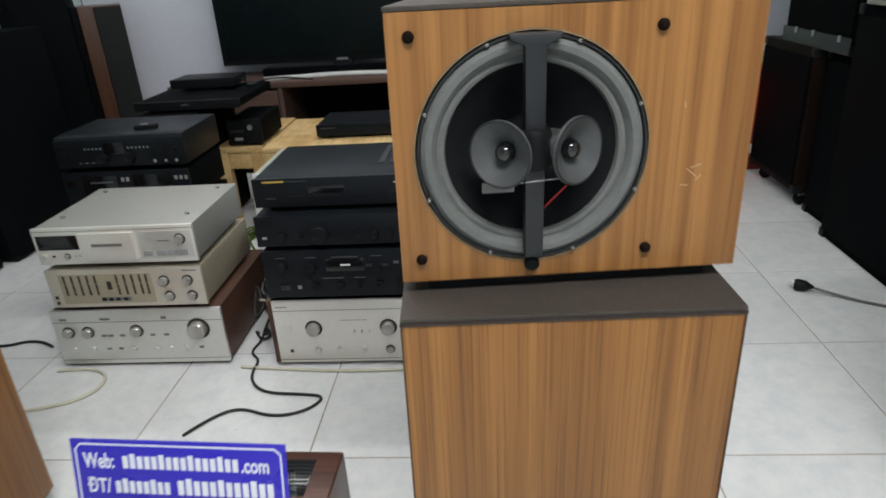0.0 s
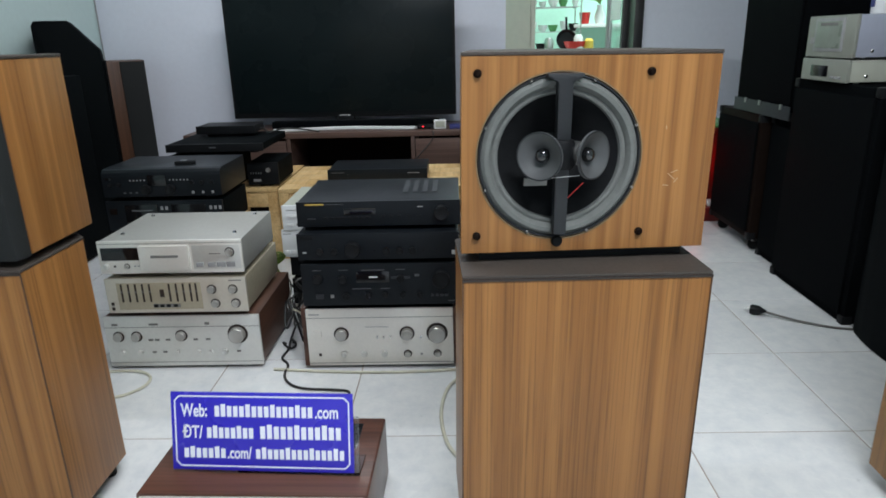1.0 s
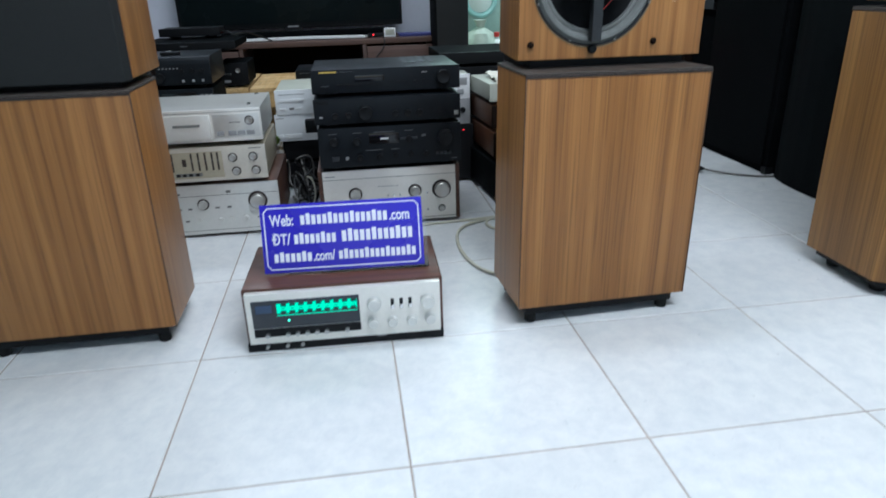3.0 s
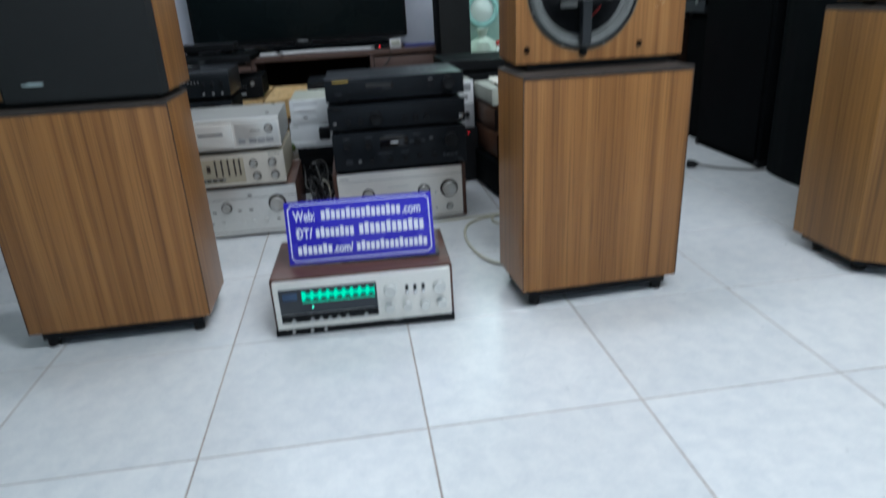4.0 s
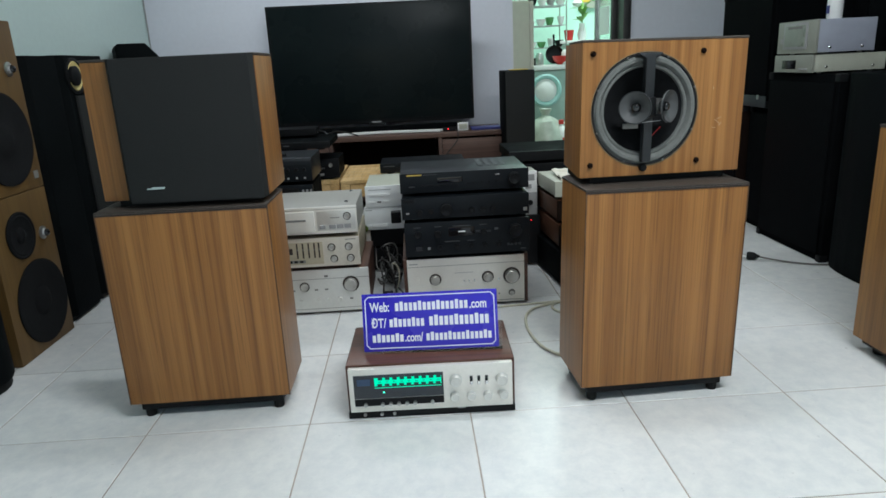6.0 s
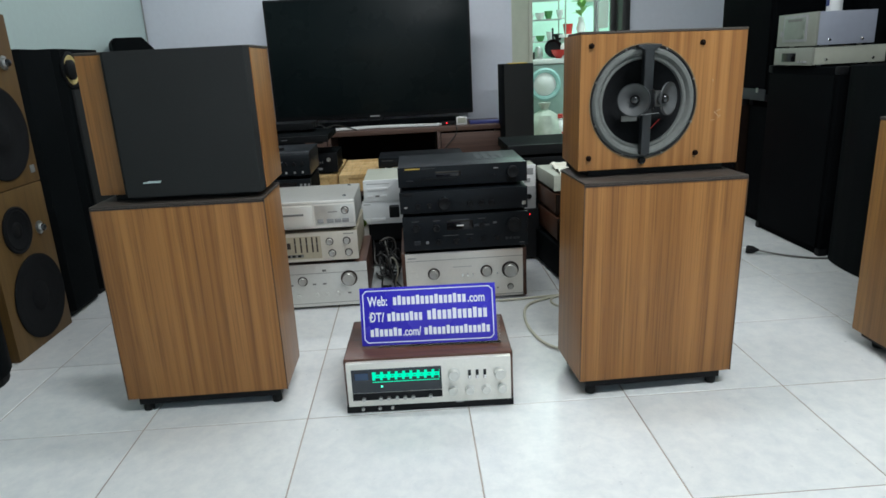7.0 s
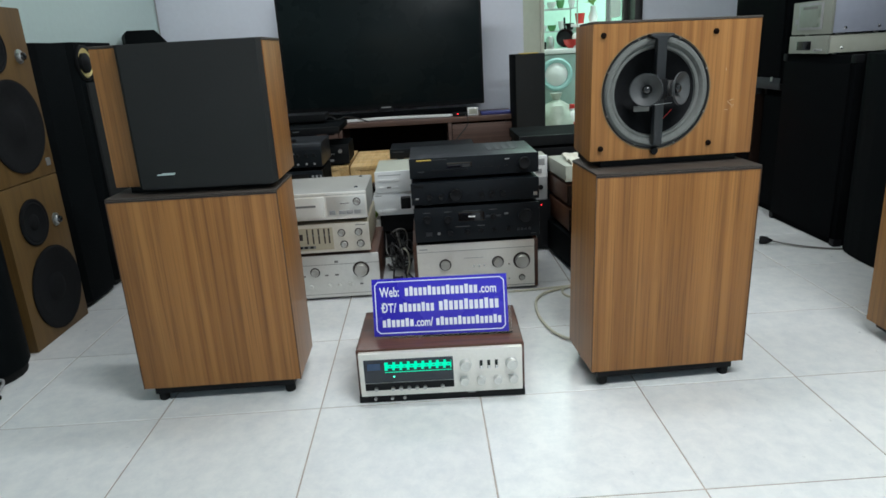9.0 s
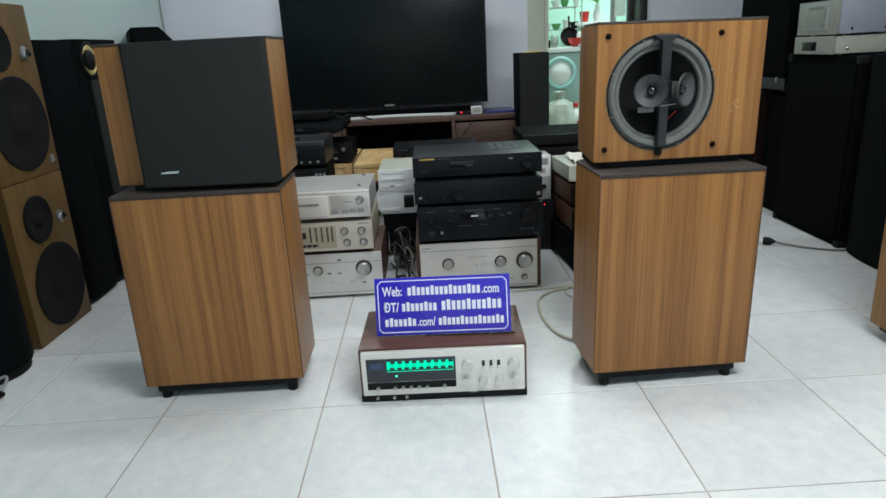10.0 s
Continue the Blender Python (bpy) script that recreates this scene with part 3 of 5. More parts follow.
        part("wire", lathe([(0.0007, 0), (0.0007, 0.050)], 8, pose(cx - 0.025, -0.030, cz - 0.026, 0, 86, 0)), GREY_PLASTIC, c)
        part("wire", lathe([(0.0009, 0), (0.0009, 0.045)], 8, pose(cx + 0.008, -0.001, cz - 0.072, 0, 45, 0)), RED_PLASTIC, c)
    if with_grille:
        g0, g1 = (-0.141, 0.1985)
        g = part("grille", prism([(g0, -0.0005), (g0 + 0.022, -0.036), (g1 - 0.004, -0.036), (g1, -0.0005)], -0.003, HH + 0.005, 'Z', 0.003), CLOTH, c, "charcoal cloth grille")
        part("maker_badge", prism([(-0.079, 0.030), (-0.037, 0.030), (-0.033, 0.0355), (-0.064, 0.0355), (-0.067, 0.0335), (-0.0745, 0.0335)], -0.0385, -0.0365, 'Y'), CHROME, g, "small silver badge")
    part("top_panel", prism([(-W - 0.0015, -0.0015), (W + 0.0015, -0.0015), (W - taper + 0.0015, D - 0.03), (W - 0.06, D), (-W + 0.06, D), (-W + taper - 0.0015, D - 0.03)], HH + 0.0003, HH + 0.006, 'Z', 0.002), LAMINATE, c, "dark laminate top")
    # black block fills the gap, giving the shadow line between the cabinets
    part("gap_shade_block", box(-W + 0.030, W - 0.030, 0.012, D - 0.05, -0.0165, -0.0003, 0.001), BLACK_PLASTIC, c, "recessed black block added for the shadow line in the gap")
    return c


lower_cabinet(pose(-0.2535, 0.080, 0, 0, 0, 0.2), 0.2010)
lower_cabinet(pose(0.8790, 0.0140, 0.0016, 0, 0.8, 3.2), 0.1955)
upper_cabinet(pose(-0.249, 0.128, 0.5605, 0, 0, -2.0), True, True, 0.322, 0.008)
upper_cabinet(pose(0.889, 0.080, 0.5640, 0, 0.8, 5.5), False, False, 0.306, 0.036)


# ---- electronics ----
foot_store = {}


def amp(name, x0, x1, yf, depth, z0, z1, body, face, label, category="amplifier", group="", knobs=(), buttons=(), plates=(), sides=None, yaw=0.0, feet=True, face_in=0.0, curve=False, screws=False):
    """A hi-fi unit. Knobs are (u, v, r, material), buttons and plates (u0, u1, v0, v1, depth, material, part name); u runs right and v up along the front, 0 to 1."""
    W, HH = (x1 - x0) / 2, z1 - z0
    a = thing(name, pose((x0 + x1) / 2, yf, z0, 0, 0, yaw), label, category, group)
    fh = 0.012 if feet else 0.0
    sw = 0.013 if sides else 0.0
    if curve:
        pts = [(0.0, fh), (depth, fh), (depth, HH), (0.03, HH), (0.012, HH - 0.003), (0.003, HH - 0.012), (0.0, HH - 0.025)]
        part("body", prism(pts, -W, W, 'X', 0.0015), body, a)
    else:
        part("body", box(-W + sw + 0.002, W - sw - 0.002, 0.006, depth, fh, HH - 0.001, 0.003), body, a)
        part("faceplate", box(-W + sw, W - sw, -0.004, 0.0055, fh - 0.002, HH, 0.0015), face, a)
    if sides:
        for sx in (-1, 1):
            part("side_panel", box(min(sx * W, sx * (W - sw + 0.0005)), max(sx * W, sx * (W - sw + 0.0005)), -0.002, depth, fh - 0.004, HH + 0.003, 0.002), sides, a, "dark wooden side panel")
    w0, w1 = -W + sw, W - sw
    yy = 0.0 if curve else -0.004
    for u, v, r, km in knobs:
        km = KNOB_GREY if km is CHROME else km
        # a dark ring behind each grey knob stands in for its shadow
        if km is KNOB_GREY:
            part("knob_shade_ring", lathe([(r * 1.3, 0.0), (r * 1.3, 0.0012), (r * 0.9, 0.0012)], 24, FRONT), EDGE, a, m=pose(w0 + u * (w1 - w0), yy, fh + v * (HH - fh)))
        part("knob", knob_mesh(r, max(0.008, r * 0.95), km, 0.0), None, a, m=pose(w0 + u * (w1 - w0), yy, fh + v * (HH - fh)))
    for u0, u1, v0, v1, dd, bm_, nm in (*plates, *buttons):
        part(nm, box(w0 + u0 * (w1 - w0), w0 + u1 * (w1 - w0), yy - dd, yy + 0.0005, fh + v0 * (HH - fh), fh + v1 * (HH - fh), min(0.001, dd * 0.4)), bm_, a)
    if feet:
        if "f" not in foot_store:
            foot_store["f"] = mesh_of("foot", lathe([(0, 0), (0.018, 0), (0.021, 0.003), (0.021, 0.0125), (0, 0.0125)], 20), BLACK_PLASTIC)
        for fx in (-W + 0.05, W - 0.05):
            for fy in (0.045, depth - 0.05):
                part("foot", foot_store["f"], None, a, m=pose(fx, fy, 0))
    if screws:
        for fx in (-W + 0.04, W - 0.04):
            for fy in (0.07, depth - 0.04):
                part("screw", lathe([(0, 0.004), (0.005, 0.0035), (0.006, 0.0)], 12, pose(fx, fy, HH)), CHROME, a)
    return a


def row(us, v, w, h, d, m, nm="button"):
    return [(u - w / 2, u + w / 2, v - h / 2, v + h / 2, d, m, nm) for u in us]


# silver stack
amp("integrated_amplifier", -0.330, 0.117, 0.757, 0.36, 0.0, 0.166, DARK_WOOD, SILVER, "silver integrated amplifier with many knobs, bottom of the silver stack", group="silver hi-fi stack",
    knobs=[(0.083, 0.60, 0.0125, CHROME), (0.20, 0.60, 0.0125, CHROME), (0.49, 0.61, 0.0135, CHROME), (0.855, 0.63, 0.0225, CHROME), (0.095, 0.28, 0.007, SILVER), (0.21, 0.28, 0.007, SILVER), (0.45, 0.27, 0.007, SILVER), (0.59, 0.27, 0.007, SILVER), (0.67, 0.27, 0.007, SILVER), (0.76, 0.28, 0.009, SILVER)],
    buttons=row((0.29, 0.33), 0.53, 0.03, 0.035, 0.003, SHADOW_GREY, "switch") + row((0.40, 0.58, 0.66), 0.53, 0.028, 0.035, 0.003, SHADOW_GREY, "switch") + row((0.30, 0.37, 0.85), 0.28, 0.026, 0.035, 0.003, SHADOW_GREY, "switch"),
    plates=[(0.0, 1.0, 0.78, 0.79, 0.0006, SHADOW_GREY, "groove"), (0.05, 0.09, 0.82, 0.86, 0.0008, SHADOW_GREY, "marking"), (0.29, 0.35, 0.82, 0.86, 0.0008, SHADOW_GREY, "marking"), (0.65, 0.68, 0.82, 0.87, 0.0008, SHADOW_GREY, "marking"), (0.0, 1.0, 0.06, 0.07, 0.0006, SHADOW_GREY, "groove")])
amp("graphic_equalizer", -0.302, 0.094, 0.752, 0.33, 0.170, 0.282, GOLDSIDE, CHAMPAGNE, "champagne graphic equalizer with ten sliders, middle of the silver stack", "equalizer", "silver hi-fi stack",
    knobs=[(0.755, 0.66, 0.0105, CHROME), (0.905, 0.66, 0.0105, CHROME), (0.77, 0.24, 0.0105, CHROME), (0.915, 0.24, 0.0105, CHROME)],
    plates=[(0.08, 0.68, 0.08, 0.88, 0.0012, GOLDSIDE, "slider_panel"), (0.325, 0.52, 0.14, 0.25, 0.002, SHADOW_GREY, "button_row"), (0.385, 0.415, 0.46, 0.68, 0.003, EDGE, "window"), (0.88, 0.97, 0.90, 0.93, 0.0006, SHADOW_GREY, "marking")] + row((0.115, 0.165, 0.215, 0.265, 0.315, 0.455, 0.505, 0.555, 0.605, 0.645), 0.58, 0.014, 0.54, 0.0022, EDGE, "slot"),
    buttons=row((0.115, 0.165, 0.215, 0.265, 0.315, 0.455, 0.505, 0.555, 0.605, 0.645), 0.62, 0.016, 0.035, 0.004, SHADOW_GREY, "slider") + row((0.345, 0.39, 0.435, 0.485), 0.195, 0.028, 0.08, 0.004, BLACK_PLASTIC) + row((0.035,), 0.26, 0.02, 0.09, 0.002, EDGE, "socket") + row((0.035,), 0.11, 0.02, 0.09, 0.002, EDGE, "socket"))
amp("cassette_deck", -0.307, 0.093, 0.757, 0.31, 0.286, 0.390, DECK_GREY, WHITE_ALU, "silver cassette deck with tape drawer on top of the silver stack", "cassette deck", "silver hi-fi stack", screws=True,
    knobs=[(0.915, 0.62, 0.0105, CHROME), (0.19, 0.22, 0.006, CHROME), (0.045, 0.22, 0.0075, SILVER)],
    plates=[(0.02, 0.28, 0.40, 0.80, 0.0012, DISPLAY_BLACK, "display"), (0.295, 0.635, 0.10, 0.86, 0.010, WHITE_ALU, "tape_drawer"), (0.375, 0.565, 0.50, 0.58, 0.0115, SHADOW_GREY, "window"), (0.655, 0.985, 0.10, 0.84, 0.001, SILVER, "panel"), (0.77, 0.85, 0.56, 0.59, 0.0016, SHADOW_GREY, "marking"), (0.0, 1.0, 0.91, 0.925, 0.0006, SHADOW_GREY, "groove")],
    buttons=row((0.70,), 0.24, 0.05, 0.15, 0.004, GREY_PLASTIC) + row((0.785, 0.85, 0.915), 0.24, 0.058, 0.15, 0.004, GREY_PLASTIC) + row((0.105,), 0.22, 0.016, 0.06, 0.002, EDGE, "socket") + row((0.245, 0.27), 0.22, 0.012, 0.04, 0.002, GREY_PLASTIC))

# black stack on the pale amplifier
amp("integrated_amplifier", 0.241, 0.681, 0.745, 0.38, 0.0, 0.184, BLACK_PAINT, WHITE_ALU, "pale silver amplifier with dark wooden sides, bottom of the black stack", group="black hi-fi stack", sides=DARK_WOOD,
    knobs=[(0.235, 0.56, 0.0165, CHROME), (0.685, 0.56, 0.0165, CHROME), (0.89, 0.56, 0.0235, CHROME), (0.245, 0.20, 0.0085, SILVER), (0.385, 0.20, 0.0085, SILVER), (0.525, 0.20, 0.0085, SILVER), (0.685, 0.19, 0.009, CHROME), (0.89, 0.19, 0.009, CHROME)],
    plates=[(0.0, 1.0, 0.845, 0.853, 0.0006, SHADOW_GREY, "groove"), (0.0, 1.0, 0.03, 0.04, 0.0006, SHADOW_GREY, "groove"), (0.40, 0.56, 0.675, 0.685, 0.0005, GREY_PLASTIC, "marking"), (0.02, 0.09, 0.90, 0.92, 0.0005, GREY_PLASTIC, "marking")],
    buttons=[(0.04, 0.10, 0.51, 0.63, 0.004, WHITE_ALU, "power_button")] + row((0.48, 0.525, 0.57), 0.50, 0.012, 0.05, 0.004, CHROME, "switch") + row((0.08,), 0.19, 0.018, 0.045, 0.003, EDGE, "socket") + row((0.78,), 0.50, 0.014, 0.04, 0.003, CHROME, "switch") + row((0.78,), 0.18, 0.014, 0.03, 0.002, GREY_PLASTIC))
dim = mat("dim_white_marking", (0.10, 0.105, 0.11), 0.6, bump=0)
amp("integrated_amplifier", 0.253, 0.687, 0.742, 0.36, 0.187, 0.318, BLACK_PAINT, BLUE_BLACK, "black amplifier with many small controls in the black stack", group="black hi-fi stack",
    knobs=[(0.105, 0.66, 0.0135, BLACK_PLASTIC), (0.265, 0.64, 0.0125, BLACK_PLASTIC), (0.63, 0.64, 0.011, BLACK_PLASTIC), (0.885, 0.64, 0.024, BLACK_PLASTIC), (0.28, 0.22, 0.0095, BLACK_PLASTIC), (0.42, 0.22, 0.0095, BLACK_PLASTIC), (0.53, 0.24, 0.008, BLACK_PLASTIC), (0.64, 0.24, 0.008, BLACK_PLASTIC), (0.75, 0.24, 0.0085, BLACK_PLASTIC)],
    plates=[(0.35, 0.56, 0.55, 0.82, 0.0008, DISPLAY_BLACK, "window"), (0.385, 0.53, 0.845, 0.86, 0.001, dim, "marking"), (0.43, 0.485, 0.66, 0.70, 0.0014, WHITE_PLASTIC, "marking"), (0.075, 0.13, 0.85, 0.865, 0.001, dim, "marking"), (0.24, 0.30, 0.85, 0.865, 0.001, dim, "marking"), (0.60, 0.66, 0.85, 0.865, 0.001, dim, "marking"), (0.93, 0.97, 0.06, 0.08, 0.001, dim, "marking"), (0.72, 0.75, 0.68, 0.74, 0.001, dim, "marking"), (0.32, 0.44, 0.39, 0.405, 0.001, dim, "marking"), (0.50, 0.56, 0.39, 0.405, 0.001, dim, "marking")],
    buttons=[(0.085, 0.135, 0.16, 0.28, 0.004, CHARCOAL_METAL, "power_button")] + row((0.19,), 0.22, 0.022, 0.08, 0.003, STEEL, "socket") + row((0.595, 0.665), 0.66, 0.05, 0.06, 0.003, CHARCOAL_METAL) + row((0.83, 0.86, 0.89, 0.92), 0.22, 0.02, 0.07, 0.003, CHARCOAL_METAL))
amp("integrated_amplifier", 0.248, 0.688, 0.748, 0.34, 0.319, 0.4035, BLUE_BLACK, BLUE_BLACK, "blue-black amplifier with one large central knob in the black stack", group="black hi-fi stack",
    knobs=[(0.14, 0.31, 0.0095, BLACK_PLASTIC), (0.23, 0.31, 0.0095, BLACK_PLASTIC), (0.345, 0.40, 0.0215, BLACK_PLASTIC), (0.55, 0.30, 0.0105, BLACK_PLASTIC), (0.635, 0.30, 0.0105, BLACK_PLASTIC), (0.715, 0.30, 0.0105, BLACK_PLASTIC)],
    plates=[(0.02, 0.10, 0.80, 0.94, 0.001, BLACK_PLASTIC, "badge"), (0.955, 0.985, 0.13, 0.30, 0.002, STEEL, "label_sticker")],
    buttons=row((0.435, 0.475, 0.78, 0.82, 0.86), 0.30, 0.012, 0.05, 0.002, BLACK_PLASTIC) + row((0.045,), 0.28, 0.025, 0.08, 0.003, GREY_PLASTIC, "logo_button"))
tuner_unit = amp("tuner", 0.247, 0.693, 0.780, 0.30, 0.405, 0.484, BLUE_BLACK, BLUE_BLACK, "blue-black tuner with gold maker badge on top of the black stack", "tuner", "black hi-fi stack",
    knobs=[(0.885, 0.52, 0.0205, BLACK_PLASTIC)],
    plates=[(0.055, 0.17, 0.86, 0.93, 0.0012, GOLD, "gold_badge"), (0.17, 0.29, 0.885, 0.90, 0.0008, dim, "marking"), (0.29, 0.485, 0.45, 0.72, 0.001, DISPLAY_BLACK, "display"), (0.74, 0.775, 0.72, 0.77, 0.001, GREY_PLASTIC, "marking")],
    buttons=row([0.18 + 0.037 * i for i in range(8)], 0.33, 0.025, 0.08, 0.003, BLACK_PLASTIC) + row((0.53, 0.58, 0.63, 0.69, 0.75), 0.38, 0.02, 0.06, 0.003, BLACK_PLASTIC) + row((0.09,), 0.30, 0.05, 0.05, 0.003, CHARCOAL_METAL))
for k in range(4):
    part("lid_slot", box(0.06 + 0.028 * k, 0.075 + 0.028 * k, 0.10, 0.26, 0.0791, 0.0797), CHARCOAL_METAL, tuner_unit)
amp_back = amp("power_conditioner", 0.26, 0.62, 1.0, 0.2, 0.0, 0.29, BLACK_PAINT, BLACK_PAINT, "plain black unit standing behind the black stack", "hi-fi unit")

# receiver with the lit dial
rec = thing("stereo_receiver", pose(0.3105, 0.0155, 0, 0, 0, -1.6), "vintage receiver with lit green dial in a rosewood case", "receiver")
RW, RH = 0.2085, 0.1395
part("case", prism([(-RW, 0.006), (RW, 0.006), (RW, RH - 0.003), (RW - 0.003, RH), (-RW + 0.003, RH), (-RW, RH - 0.003)], 0.004, 0.248, 'Y', 0.001), ROSEWOOD, rec, "dark reddish rosewood case")
part("base_strip", box(-RW + 0.001, RW - 0.001, -0.010, 0.0035, 0.001, 0.0185, 0.001), BLACK_PLASTIC, rec)
face = part("faceplate", box(-RW + 0.007, RW - 0.007, -0.012, 0.0035, 0.019, RH - 0.005, 0.0012), WHITE_ALU, rec, "satin silver front panel")


def on_face(name, u0, u1, v0, v1, d, m, parent=rec):
    return part(name, box(-RW + 2 * RW * u0, -RW + 2 * RW * u1, -0.012 - d, -0.0115, RH * (1 - v1), RH * (1 - v0), min(0.0008, d * 0.4)), m, parent)


dial = on_face("dial_window", 0.045, 0.575, 0.15, 0.600, 0.0012, DIAL_GLASS)
on_face("meter", 0.065, 0.145, 0.22, 0.35, 0.0018, METER_BLUE)
on_face("dial_scale", 0.168, 0.563, 0.205, 0.365, 0.0018, DIAL_GREEN)
on_face("dial_line", 0.168, 0.563, 0.392, 0.405, 0.0018, DIAL_GREEN)
for k in range(9):
    u = 0.19 + k * 0.043
    on_face("scale_mark", u, u + 0.027, 0.204, 0.250, 0.0024, DIAL_MARK)
    on_face("scale_mark", u - 0.004, u + 0.024, 0.320, 0.366, 0.0024, DIAL_MARK)
    on_face("scale_mark", u + 0.003, u + 0.02, 0.282, 0.292, 0.0024, DIAL_MARK)
on_face("stereo_lamp", 0.2165, 0.2265, 0.475, 0.50, 0.002, GREEN_LED)
on_face("button_strip", 0.045, 0.575, 0.612, 0.745, 0.002, BLACK_PLASTIC)
for u in (0.11, 0.21, 0.258, 0.306, 0.354, 0.402, 0.505):
    part("push_button", knob_mesh(0.0046, 0.007, STEEL), None, rec, m=pose(-RW + 2 * RW * u, -0.014, RH * 0.29))
for u in (0.10, 0.20, 0.275):
    part("push_button", knob_mesh(0.0040, 0.006, STEEL), None, rec, m=pose(-RW + 2 * RW * u, -0.010, 0.0115))
for u, v, r in ((0.648, 0.32, 0.0138), (0.920, 0.335, 0.0138), (0.638, 0.640, 0.0105), (0.737, 0.640, 0.0105), (0.835, 0.640, 0.0105), (0.930, 0.640, 0.0105)):
    part("knob", knob_mesh(r, r * 1.1, SILVER, 1.15), None, rec, m=pose(-RW + 2 * RW * u, -0.012, RH * (1 - v)))
for u in (0.740, 0.785, 0.830):
    slot = on_face("switch_slot", u - 0.009, u + 0.009, 0.26, 0.42, 0.001, DISPLAY_BLACK)
    part("lever", box(-RW + 2 * RW * u - 0.0028, -RW + 2 * RW * u + 0.0028, -0.022, -0.0125, RH * 0.60, RH * 0.665, 0.001), CHROME, rec)
vent = part("vent", box(-0.166, 0.166, 0.142, 0.226, RH + 0.0002, RH + 0.0012, 0.0004), DISPLAY_BLACK, rec, "black vent grille in the case top")
for k in range(9):
    part("vent_bar", box(-0.164, 0.164, 0.1455 + 0.009 * k, 0.1480 + 0.009 * k, RH + 0.0013, RH + 0.0026, 0.0004), BLACK_PLASTIC, vent)
on_face("maker_badge", 0.655, 0.70, 0.845, 0.885, -0.001, GREY_PLASTIC)

# the blue sign, leaning back on a clear stand
sign = thing("sign", pose(0.3178, 0.0760, 0.1465, -13.5, -0.5, -3.8) @ Matrix.Diagonal((1.0, 1.0, 1.025, 1.0)), "royal blue sign with white lettering on a clear stand", "sign")
SW, SH = 0.1715, 0.1435
part("plate", box(-SW, SW, -0.0015, 0.0015, 0, SH, 0.0008), SIGN_BLUE, sign)
b = bmesh.new()
bx, bz = SW - 0.008, 0.0075
for z in (bz, SH - bz):
    b = box(-bx + 0.009, bx - 0.009, -0.0022, -0.0014, z - 0.0012, z + 0.0012, bm=b)
for x in (-bx, bx):
    b = box(x - 0.0012, x + 0.0012, -0.0022, -0.0014, bz + 0.008, SH - bz - 0.008, bm=b)
for sx in (-1, 1):
    for sz in (0, 1):
        c = box(-0.0062, 0.0062, -0.0022, -0.0014, -0.0011, 0.0011)
        bmesh.ops.transform(c, matrix=pose(sx * (bx - 0.0045), 0, bz + 0.004 if sz == 0 else SH - bz - 0.004, 0, (45 if sx * (1 - 2 * sz) < 0 else -45), 0), verts=c.verts)
        b = join(b, c)
part("border", b, SIGN_WHITE, sign, "white border line")
part("stand", prism([(0.0025, -0.006), (0.060, 0.0075), (0.059, 0.0105), (0.006, -0.002), (0.006, 0.10), (0.0025, 0.10)], -0.13, 0.180, 'X'), ACRYLIC, sign, "clear acrylic stand")
LET = Matrix.Translation((0, -0.0016, 0)) @ FRONT


def bars(x0, x1, z0, z1, n):
    """Plain upright bars in place of a word that is not lettered."""
    step = (x1 - x0) / n
    for i in range(n):
        up = z1 + (0.0035 if i % 4 == 1 else 0.0)
        part("word_bar", box(x0 + step * (i + 0.14), x0 + step * (i + 0.86), -0.0021, -0.0014, z0, up), SIGN_WHITE, sign)


def sign_words(text, x, z, h, squeeze):
    words(text, h, 0.0006, squeeze, SIGN_WHITE, sign, Matrix.Translation((x, -0.0016, z)) @ FRONT)


sign_words("Web:", -0.152, 0.0990, 0.033, 0.68)
bars(-0.089, 0.098, 0.0990, 0.1185, 16)
sign_words(".com", 0.1005, 0.0990, 0.032, 0.70)
sign_words("\u0110T/", -0.150, 0.0595, 0.032, 0.74)
bars(-0.105, -0.014, 0.0595, 0.0785, 8)
bars(-0.004, 0.150, 0.0595, 0.0820, 12)
bars(-0.150, -0.068, 0.0225, 0.0400, 7)
sign_words(".com/", -0.066, 0.0225, 0.030, 0.68)
bars(-0.013, 0.155, 0.0225, 0.0400, 15)

# black stack by the wall side, behind the silver stack
amp("receiver", -0.532, -0.122, 1.245, 0.27, 0.390, 0.498, BLUE_BLACK, BLUE_BLACK, "large blue-black receiver with rounded top front edge", "receiver", "dark hi-fi stack", curve=True,
    knobs=[(0.37, 0.27, 0.0165, BLACK_PLASTIC), (0.575, 0.27, 0.0165, BLACK_PLASTIC), (0.76, 0.50, 0.0075, BLACK_PLASTIC), (0.845, 0.50, 0.0075, BLACK_PLASTIC), (0.925, 0.50, 0.0075, BLACK_PLASTIC), (0.07, 0.45, 0.007, BLACK_PLASTIC), (0.14, 0.45, 0.007, BLACK_PLASTIC)],
    plates=[(0.385, 0.545, 0.40, 0.78, 0.0025, DISPLAY_BLACK, "display"), (0.03, 0.08, 0.62, 0.70, 0.0015, DISPLAY_BLACK, "window")],
    buttons=row([0.24 + 0.03 * i for i in range(5)], 0.60, 0.012, 0.05, 0.002, GREY_PLASTIC) + row([0.575 + 0.03 * i for i in range(6)], 0.60, 0.012, 0.05, 0.002, GREY_PLASTIC) + row((0.76, 0.845, 0.925), 0.14, 0.02, 0.09, 0.004, GREY_PLASTIC, "switch") + row((0.18, 0.23, 0.28), 0.15, 0.02, 0.04, 0.002, dim, "marking"))
